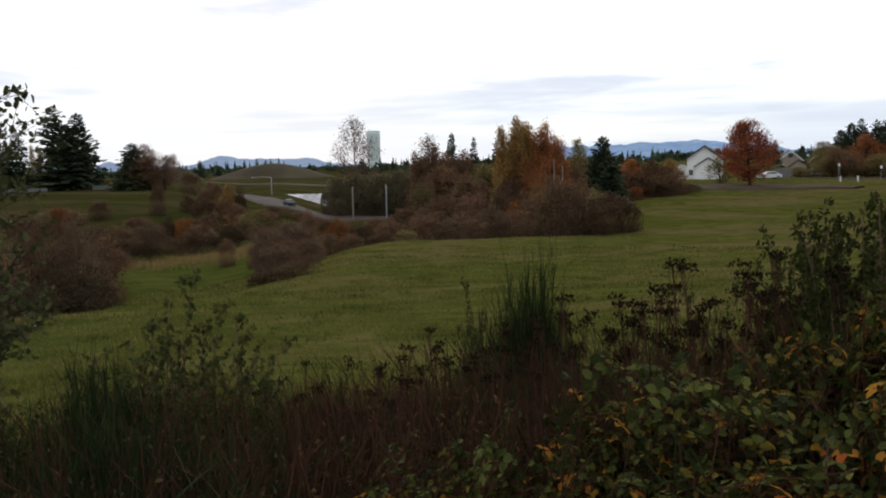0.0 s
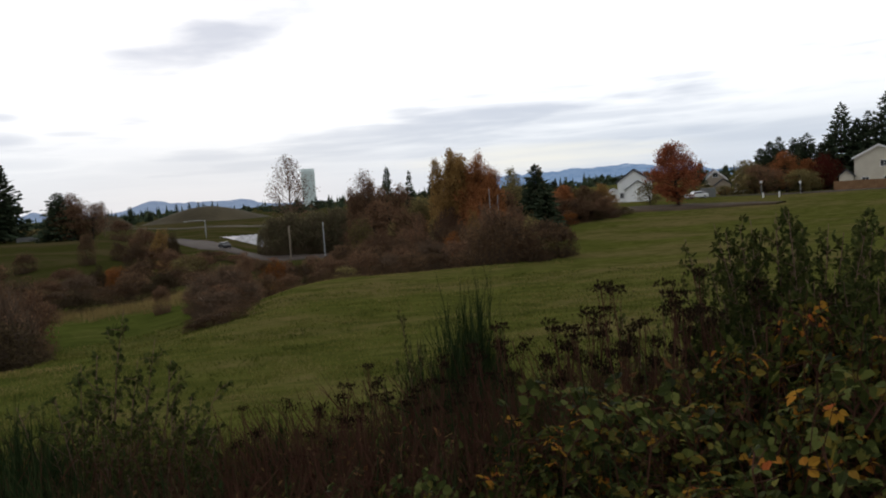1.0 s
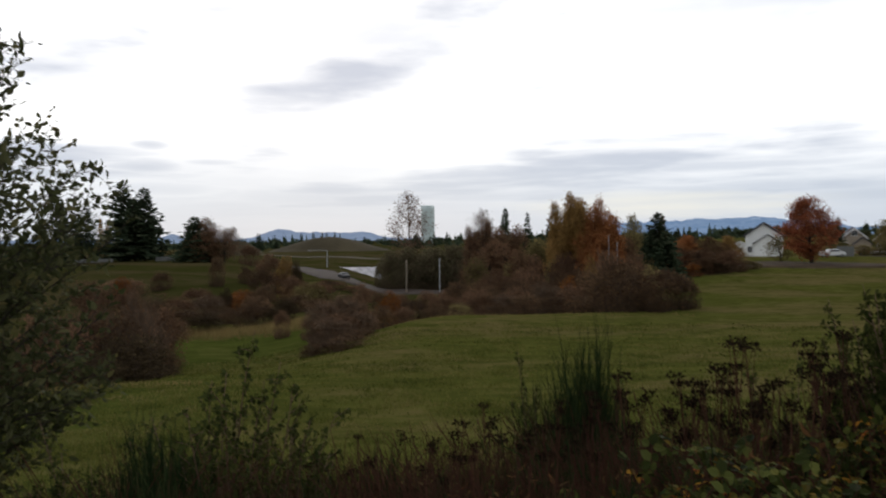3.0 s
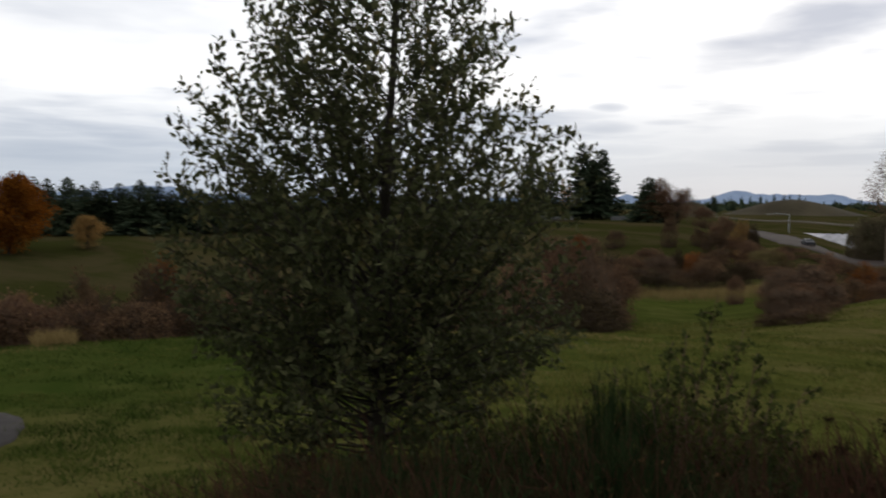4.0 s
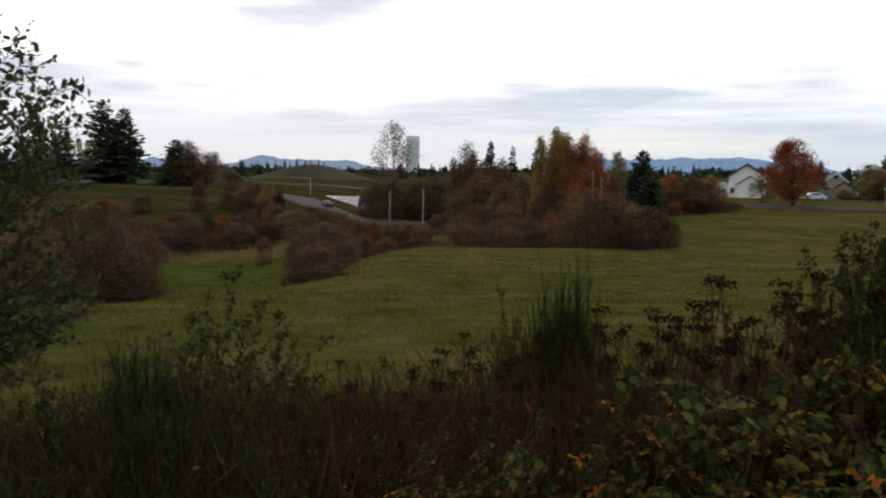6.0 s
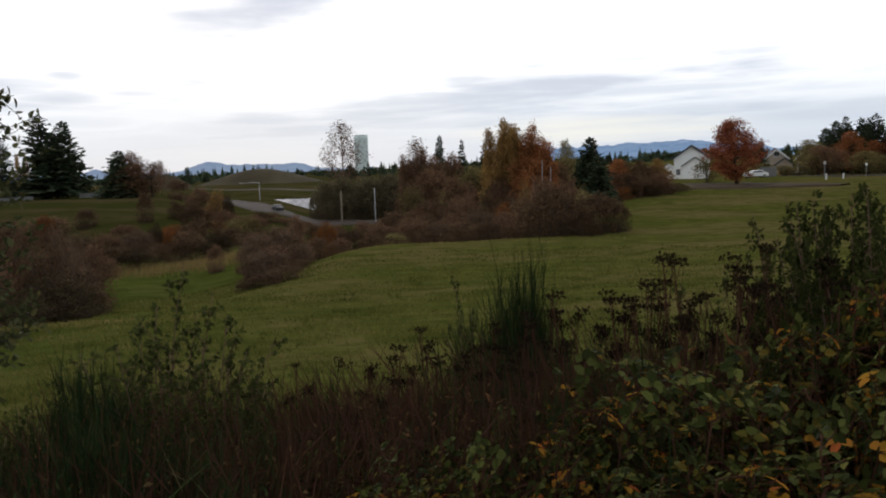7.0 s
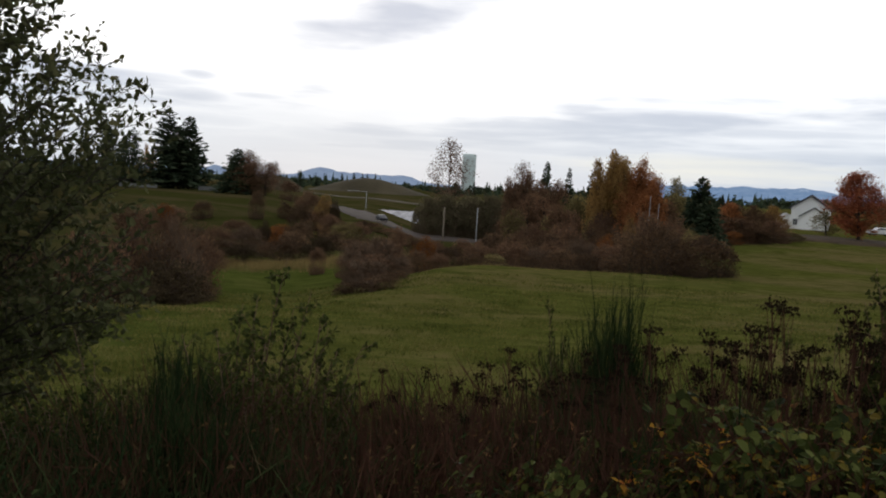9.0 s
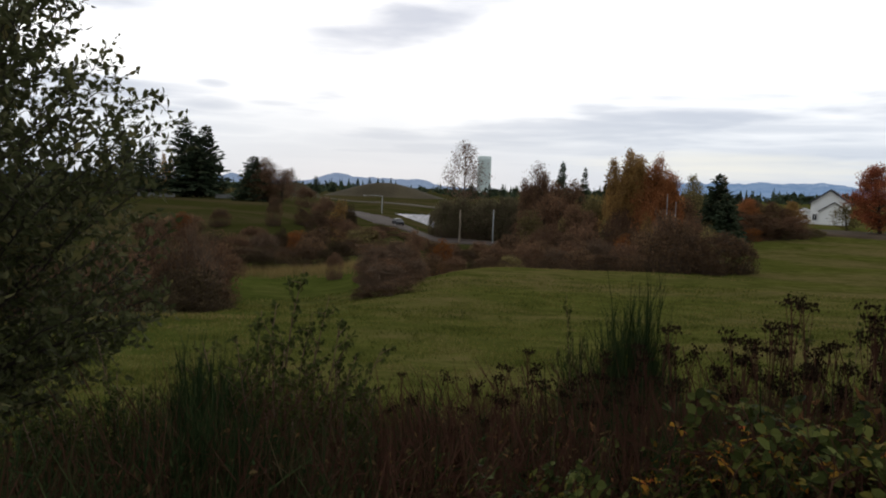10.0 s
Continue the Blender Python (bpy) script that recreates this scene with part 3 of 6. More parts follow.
def ribbon(name, pts, widths, mat, label, category, lift=0.03):
    """A strip laid on the ground along pts, with a shallow bevelled edge."""
    pts = np.asarray(pts, dtype=np.float64)
    # resample smoothly
    t = np.arange(len(pts))
    tt = np.linspace(0, len(pts) - 1, len(pts) * 10)
    def spline(c):
        out = np.interp(tt, t, c)
        for _ in range(8):
            out[1:-1] = (out[:-2] + 2 * out[1:-1] + out[2:]) / 4
        return out
    px, py, w = spline(pts[:, 0]), spline(pts[:, 1]), spline(np.asarray(widths, dtype=np.float64))
    d = unit(np.stack([np.gradient(px), np.gradient(py)], -1))
    side = np.stack([-d[:, 1], d[:, 0]], -1)
    offs = np.array([-0.56, -0.5, -0.25, 0, 0.25, 0.5, 0.56])
    wob = 1 + 0.05 * np.sin(tt * 9.0)[:, None]
    X = px[:, None] + side[:, 0:1] * offs * w[:, None] * wob
    Y = py[:, None] + side[:, 1:2] * offs * w[:, None] * wob
    Z = height(X, Y) + lift
    Z[:, 0] -= lift + 0.08
    Z[:, -1] -= lift + 0.08
    v = np.stack([X, Y, Z], -1).reshape(-1, 3)
    n, k = X.shape
    i, j = np.meshgrid(np.arange(n - 1), np.arange(k - 1), indexing="ij")
    f = np.stack([i * k + j, i * k + j + 1, (i + 1) * k + j + 1, (i + 1) * k + j], -1).reshape(-1, 4)
    ob = new(name, mesh_from(name, v, f, mat, True))
    return tagged(ob, label, category, kind="structure")


# ---- trees ----
def thing(name, label, category, group="", m=None):
    e = new(name)
    e.empty_display_size = 0.3
    tagged(e, label, category, group)
    if m is not None:
        e.matrix_basis = m
    return e


def bent(p0, direction, length, rng, n=5, lift=0.0, wander=0.12):
    """A wandering branch of n + 1 points."""
    pts = [np.array(p0, dtype=np.float64)]
    d = unit(np.array(direction, dtype=np.float64))
    for _ in range(n):
        d = unit(d + rng.normal(size=3) * wander + np.array([0, 0, lift]))
        pts.append(pts[-1] + d * length / n)
    return np.array(pts)


def broadleaf(name, label, seed, h, w, mat, bark, leaves=2600, leaf=0.28, base=0.12, shape=0.55, branches=26, category="tree", trunk=0.022, loose=0.9, upright=0.5, six=False, pts_per=5, taper=0.75, lift=0.04, wander=0.13, bias=1.0, width=0.55):
    """Tapered trunk, rising limbs with side shoots, and a crown of single leaves. h height, w half-width, base where the crown starts."""
    rng = np.random.RandomState(seed)
    wood, crown = Soup(), Soup()
    tp = bent((0, 0, -0.15), (0, 0, 1), h * 0.97 + 0.15, rng, 9, 0.05, 0.04)
    tr = np.linspace(1, 0.12, 10) * trunk * h
    wood.tube(tp, tr, 8)
    spots = []
    for i in range(branches):
        f = base + (0.96 - base) * ((i + rng.uniform(0, 0.9)) / branches) ** bias
        k = (f - base) / (1 - base)
        reach = w * (min(1.0, (k / shape) ** 0.6 if k < shape else ((1 - k) / (1 - shape)) ** taper) * rng.uniform(0.82, 1.06) + 0.06)
        a = i * 2.4 + rng.uniform(-0.5, 0.5)
        p0 = np.array([np.interp(f * h, tp[:, 2], tp[:, c]) for c in range(3)])
        slope = upright * (0.35 + 1.3 * k)
        d = np.array([math.cos(a), math.sin(a), slope])
        bp = bent(p0, d, reach * 1.05, rng, 5, lift, wander)
        r0 = 0.38 * trunk * h * (1 - 0.75 * k)
        wood.tube(bp, np.linspace(r0, r0 * 0.2, 6), 5)
        for s in range(pts_per):
            q = rng.uniform(0.3, 1.0)
            o = np.array([np.interp(q * 5, np.arange(6), bp[:, c]) for c in range(3)])
            d2 = unit(rng.normal(size=3) * 0.8 + d * 0.8)
            tw = bent(o, d2, reach * rng.uniform(0.25, 0.45), rng, 3, 0.02, 0.15)
            if six:
                wood.tube(tw, np.linspace(r0 * 0.3, r0 * 0.08, 4), 3)
            else:
                wood.blades(tw[:1], tw[-1:], r0 * 0.5, rng)
            spots.append((o, tw))
    span = np.array([np.linalg.norm(tw[-1] - tw[0]) for o, tw in spots])
    share = np.maximum(1, (leaves * span / span.sum()).astype(int))
    cs, ds = [], []
    for (o, tw), per in zip(spots, share):
        q = rng.uniform(0.1, 1.05, per)
        c = np.stack([np.interp(q * 3, np.arange(4), tw[:, k]) for k in range(3)], -1)
        j = rng.normal(size=(per, 3)) * leaf * loose * 1.6
        cs.append(c + j)
        ds.append(unit(j + (tw[-1] - tw[0]) * 0.3 + rng.normal(size=(per, 3)) * leaf * 0.6))
    cs, ds = np.concatenate(cs), np.concatenate(ds)
    crown.leaves(cs, ds, leaf * rng.uniform(0.6, 1.3, len(cs)), width, 0.12, rng, six)
    wood.fit(h, crown.fit(h))
    t = thing(name, label, category)
    part_mesh("trunk", wood.mesh("trunk", bark, True), t)
    part_mesh("crown", crown.mesh("crown", mat), t, kind="stuff")
    return t


def conifer(name, label, seed, h, w, gaps=0.12, ragged=0.2, mat=None, low=0.06, dense=20, taper=0.8):
    """Fir: straight trunk, whorls of drooping boughs with sprays of needles."""
    rng = np.random.RandomState(seed)
    wood, crown = Soup(), Soup()
    tp = bent((0, 0, -0.3), (0, 0, 1), h + 0.3, rng, 8, 0.1, 0.015)
    wood.tube(tp, np.linspace(1, 0.08, 9) * h * 0.017, 7)
    z = low * h
    cs, ds, ss = [], [], []
    while z < h * 0.985:
        k = (z - low * h) / (h * (1 - low))
        n = 7 if k < 0.8 else 5
        a0 = rng.uniform(0, 6.3)
        for i in range(n):
            if rng.uniform() < gaps:
                continue
            a = a0 + i * 2 * np.pi / n + rng.uniform(-0.3, 0.3)
            L = w * ((1 - k) ** taper * rng.uniform(1 - ragged, 1 + ragged) + 0.03)
            p0 = np.array([np.interp(z, tp[:, 2], tp[:, 0]), np.interp(z, tp[:, 2], tp[:, 1]), z])
            d = np.array([math.cos(a), math.sin(a), 0.15 + 0.5 * k])
            bp = bent(p0, d, L, rng, 4, -0.10 + 0.1 * k, 0.06)
            wood.blades(bp[:1], bp[-1:], 0.004 * h, rng)
            m = int(6 + dense * L / w)
            q = rng.uniform(0.08, 1.0, m)
            c = np.stack([np.interp(q * 4, np.arange(5), bp[:, e]) for e in range(3)], -1)
            lat = np.stack([-np.sin(a) * np.ones(m), np.cos(a) * np.ones(m), np.zeros(m)], -1) * rng.choice([-1, 1], m)[:, None]
            out = unit(d)[None] * rng.uniform(0.4, 1.0, (m, 1)) + lat * rng.uniform(0.2, 0.9, (m, 1)) + np.array([0, 0, -0.35]) + rng.normal(size=(m, 3)) * 0.15
            cs.append(c)
            ds.append(out)
            ss.append(w * rng.uniform(0.2, 0.42, m) * (1 - 0.5 * k))
        z += h * rng.uniform(0.02, 0.034)
    top = tp[-1]
    cs.append(np.repeat(top[None] - np.array([[0, 0, 0.02 * h]]), 5, 0))
    ds.append(rng.normal(size=(5, 3)) * 0.3 + np.array([0, 0, 1]))
    ss.append(np.full(5, 0.05 * h))
    cs, ds, ss = np.concatenate(cs), np.concatenate(ds), np.concatenate(ss)
    crown.leaves(cs, ds, ss, 0.5, -0.06, rng)
    t = thing(name, label, "conifer")
    part_mesh("trunk", wood.mesh("trunk", M_BARK_DARK, True), t)
    part_mesh("crown", crown.mesh("crown", mat or M_CONIFER), t, kind="stuff")
    return t


def put(ob, a, r, turn=0.0, sx=1.0, sz=1.0, lift=-0.05):
    x, y, z = spot(a, r, lift)
    ob.matrix_basis = Matrix.Translation((x, y, z)) @ Matrix.Rotation(turn, 4, "Z") @ Matrix.Diagonal((sx, sx, sz, 1))
    return ob


def stand(src, used, a, r, turn, sx, sz, label="", group=""):
    """The first use of src moves it, later ones copy it."""
    if src.name in used:
        c = copy_thing(src, Matrix.Identity(4))
        if label:
            tagged(c, label)
    else:
        used.add(src.name)
        c = src
    if group:
        tagged(c, group=group)
    return put(c, a, r, turn, sx, sz)


USED = set()
pick = random.Random(11)

# ---- far distance ----
def ridge(name, a0, a1, r, top, seed, mat, label, base=-20.0, jag=1.0):
    """A far mountain chain: a strip of ridges with depth, el given by top(a)."""
    az = np.arange(a0, a1, 0.12)
    rs = np.array([0.90, 0.95, 0.985, 1.0, 1.02]) * r
    prof = np.array([0.0, 0.45, 0.85, 1.0, 0.2])
    A, R = np.meshgrid(np.radians(az), rs, indexing="ij")
    hh = np.array([top(a) for a in az])
    nz = sum(np.interp(az, np.arange(a0 - 2, a1 + 2, s), np.random.RandomState(seed + i).uniform(-1, 1, len(np.arange(a0 - 2, a1 + 2, s)))) * g
             for i, (s, g) in enumerate(((2.6, 0.18), (1.1, 0.14), (0.45, 0.08), (0.2, 0.035))))
    hh = np.clip(hh + jag * nz * np.clip(hh * 2, 0, 1), 0.02, None)
    Z = base + (np.tan(np.radians(hh))[:, None] * r + EYE - base) * prof[None]
    v = np.stack([R * np.sin(A), R * np.cos(A), Z], -1).reshape(-1, 3)
    n, k = A.shape
    i, j = np.meshgrid(np.arange(n - 1), np.arange(k - 1), indexing="ij")
    f = np.stack([i * k + j, i * k + j + 1, (i + 1) * k + j + 1, (i + 1) * k + j], -1).reshape(-1, 4)
    tagged(new(name, mesh_from(name, v, f, mat, True)), label, "mountains", kind="structure")


def bump_of(a, c, w):
    return math.exp(-((a - c) / w) ** 2)


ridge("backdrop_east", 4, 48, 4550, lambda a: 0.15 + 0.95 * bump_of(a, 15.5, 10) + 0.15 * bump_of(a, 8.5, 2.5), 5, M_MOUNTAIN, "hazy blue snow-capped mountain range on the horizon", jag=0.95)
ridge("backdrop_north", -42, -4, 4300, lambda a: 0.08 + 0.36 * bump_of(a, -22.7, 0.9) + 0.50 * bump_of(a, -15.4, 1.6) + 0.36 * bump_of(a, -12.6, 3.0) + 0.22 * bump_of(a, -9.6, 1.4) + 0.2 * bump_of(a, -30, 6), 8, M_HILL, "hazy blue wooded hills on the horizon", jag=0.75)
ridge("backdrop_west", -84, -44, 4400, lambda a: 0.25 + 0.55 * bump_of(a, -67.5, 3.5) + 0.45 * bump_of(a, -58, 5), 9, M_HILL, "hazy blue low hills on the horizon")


def far_woods():
    """The dark line of woods along the horizon: small pointed firs, too far to count."""
    rng = np.random.RandomState(21)
    s = Soup()
    for i in range(1900):
        a = rng.uniform(-80, 48)
        r = rng.uniform(520, 1100)
        h = rng.uniform(5, 11.0) * (0.7 + r / 1400)
        if -20 < a < -3 and rng.uniform() < 0.6:
            h *= 0.65
        w = h * rng.uniform(0.14, 0.24)
        if rng.uniform() < 0.55:
            h *= 0.75
            w = h * rng.uniform(0.35, 0.6)
            x, y, z = spot(a, r, -0.5)
            for q in range(9):
                c = np.array([x, y, z + h * 0.5]) + rng.normal(size=3) * np.array([w * 0.5, w * 0.5, h * 0.2])
                d = unit(rng.normal(size=(6, 3))) * w * rng.uniform(0.4, 0.7)
                s.add(c + d, [[0, 1, 2], [2, 3, 4], [4, 5, 0], [1, 3, 5], [0, 3, 1], [2, 5, 4]])
            continue
        x, y, z = spot(a, r, -0.5)
        z0 = z
        n = 5
        for q in range(n):
            zb, zt = z0 + h * (0.05 + 0.8 * q / n), z0 + h * min(1.0, 0.05 + 0.8 * (q + 1) / n + 0.18)
            rr = w * (1 - q / n) * rng.uniform(0.8, 1.2)
            ang = rng.uniform(0, 6.3) + np.arange(6) * np.pi / 3
            ring = np.stack([x + rr * rng.uniform(0.6, 1.3, 6) * np.cos(ang), y + rr * rng.uniform(0.6, 1.3, 6) * np.sin(ang), np.full(6, zb) + rng.uniform(-0.4, 0.2, 6)], -1)
            v = np.concatenate([ring, [[x, y, zt]]])
            s.add(v, [[e, (e + 1) % 6, 6] for e in range(6)])
    tagged(new("far_woods", s.mesh("far_woods", M_CONIFER)), "distant dark line of fir woods along the horizon", "woods", kind="stuff")


far_woods()


def mound(name, a, r, el, half_a, label, seed):
    """A long low heap of soil."""
    x, y, z = spot(a, r)
    top = EYE + r * math.tan(radians(el)) - z
    W = r * math.tan(radians(half_a))
    u = np.linspace(-1, 1, 41)
    U, V = np.meshgrid(u, u, indexing="ij")
    q = np.clip(1 - np.sqrt(U ** 2 + V ** 2), 0, 1)
    Z = top * (step(0, 0.95, q) * 0.6 + q * 0.4) * (1 + 0.06 * waves(U, V, 0.7, seed)) - 0.6
    ca, sa = math.cos(radians(-a)), math.sin(radians(-a))
    X, Y = U * W, V * W * 0.6
    wx, wy = x + X * ca - Y * sa, y + X * sa + Y * ca
    v = np.stack([wx, wy, np.where(q > 0.3, z, height(wx, wy) * (1 - q / 0.3) + z * q / 0.3) + Z], -1).reshape(-1, 3)
    i, j = np.meshgrid(np.arange(40), np.arange(40), indexing="ij")
    f = np.stack([i * 41 + j, (i + 1) * 41 + j, (i + 1) * 41 + j + 1, i * 41 + j + 1], -1).reshape(-1, 4)
    tagged(new(name, mesh_from(name, v, f, M_DIRT, True)), label, "mound", kind="structure")


mound("mound_1", -12.0, 420, 0.40, 5.0, "broad heap of bare soil and dry weeds", 1)
mound("mound_2", -18.2, 400, 0.10, 2.0, "low heap of bare sandy soil", 2)


def water_tank():
    t = thing("water_tank", "tall pale green steel standpipe water tank", "water tank")
    a, r = -4.87, 900
    x, y, z = spot(a, r)
    top = EYE + r * math.tan(radians(2.36))
    rad = r * math.tan(radians(0.49))
    s = Soup()
    zs = np.linspace(z - 1, top, 12)
    s.tube([(0, 0, q - z) for q in zs], rad, 40)
    part_mesh("shell", s.mesh("shell", M_TANK, True), t)
    s = Soup()
    s.tube([(0, 0, top - z - 0.02), (0, 0, top - z + 0.5), (0, 0, top - z + 0.9)], [rad * 1.015, rad * 0.99, rad * 0.5], 40)
    part_mesh("roof", s.mesh("roof", M_TANK), t)
    for k in range(1, 6):
        s = Soup()
        s.tube([(0, 0, (top - z) * k / 6 - 0.08), (0, 0, (top - z) * k / 6 + 0.08)], rad * 1.006, 40)
        part_mesh("weld_band", s.mesh("weld_band", M_TANK), t)
    t.matrix_basis = Matrix.Translation((x, y, z))


water_tank()

# ---- road, bank and street furniture beyond the hollow ----
def along(list_ar):
    return [spot(a, r)[:2] for a, r in list_ar]


ribbon("road", along([(-14.4, 256), (-13.9, 244), (-12.9, 216), (-12.0, 194), (-11.0, 179), (-10.0, 171), (-8.7, 167), (-7.0, 163), (-5.6, 160), (-4.0, 160), (-1.0, 162), (5.0, 168)]), [6, 6, 6.5, 7, 9, 11, 13, 13, 12, 12, 11, 11], M_ROAD, "grey asphalt road curving through the hollow", "road", 0.25)


def sheeted_bank():
    """A cut slope under pale plastic sheets, held down along its foot."""
    t = thing("sheeted_bank", "cut bank covered with wrinkled pale plastic sheeting", "slope cover")
    a0, a1 = -11.5, -8.0
    n, k = 60, 14
    v, foot = [], []
    for i in range(n):
        u = i / (n - 1)
        a = a0 + (a1 - a0) * u
        low = -2.2 - 0.95 * min(1.0, u * 1.7)
        for j in range(k):
            f = j / (k - 1)
            r = 240 - 26 * u + 14 * f
            x, y, z = spot(a, r)
            el = low + (-2.0 - low) * f + 0.03 * math.sin(i * 1.9 + j * 0.4) + 0.02 * math.sin(i * 0.7 + j)
            v.append((x, y, EYE + r * math.tan(radians(el))))
            if j == 0:
                foot.append((x, y - 0.4, v[-1][2] - 0.1))
    # ground side of the bank, so that it is a solid wedge
    b = len(v)
    for q in foot:
        v.append((q[0], q[1] + 0.4, q[2] - 1.2))
    f = [[i * k + j, (i + 1) * k + j, (i + 1) * k + j + 1, i * k + j + 1] for i in range(n - 1) for j in range(k - 1)]
    f += [[b + i, b + i + 1, (i + 1) * k, i * k] for i in range(n - 1)]
    part_mesh("sheet", mesh_from("sheet", v, np.array(f), M_TARP, True), t)
    s = Soup()
    for q in range(30):
        a = a1 + q * 0.16
        r = 206 - q * 1.15
        x, y, z = spot(a, r)
        foot.append((x, y, EYE + r * math.tan(radians(-3.15 - 0.018 * q))))
    s.tube(foot[::3], 0.36, 6)
    part_mesh("foot_barrier", s.mesh("foot_barrier", M_RUBBER), t, "dark barrier along the foot of the bank")


sheeted_bank()


def street_lamp(a, r, el_top, arm, label):
    t = thing("street_lamp", label, "street lamp", m=place(a, r, radians(-a)))
    h = rise(a, r, el_top)
    s = Soup()
    s.tube([(0, 0, -0.3), (0, 0, h * 0.5), (0, 0, h)], [0.14, 0.12, 0.09], 8)
    part_mesh("pole", s.mesh("pole", M_STEEL, True), t)
    if arm:
        s = Soup()
        s.tube([(0, 0, h - 0.15), (-arm * 0.5, 0, h + 0.05), (-arm, 0, h - 0.05)], [0.09, 0.08, 0.07], 6)
        part_mesh("arm", s.mesh("arm", M_STEEL, True), t)
        s = Soup()
        s.box((-arm - 0.7, -0.2, h - 0.2), (-arm + 0.1, 0.2, h + 0.02))
        part_mesh("lamp_head", s.mesh("lamp_head", M_STEEL), t)
    return t


street_lamp(-12.2, 246, -0.73, 5.2, "galvanised street lamp with a long arm beside the road")
street_lamp(-4.05, 157, -1.45, 0, "plain galvanised steel post behind the shrubs")


def wood_pole(a, r, el):
    t = thing("utility_pole", "short weathered wooden pole beside the road", "pole", m=place(a, r))
    h = rise(a, r, el)
    s = Soup()
    s.tube([(0, 0, -0.3), (0.02, 0, h * 0.6), (0, 0, h)], [0.2, 0.17, 0.14], 8)
    part_mesh("shaft", s.mesh("shaft", M_WOODPOLE, True), t)


wood_pole(-6.48, 158, -1.55)


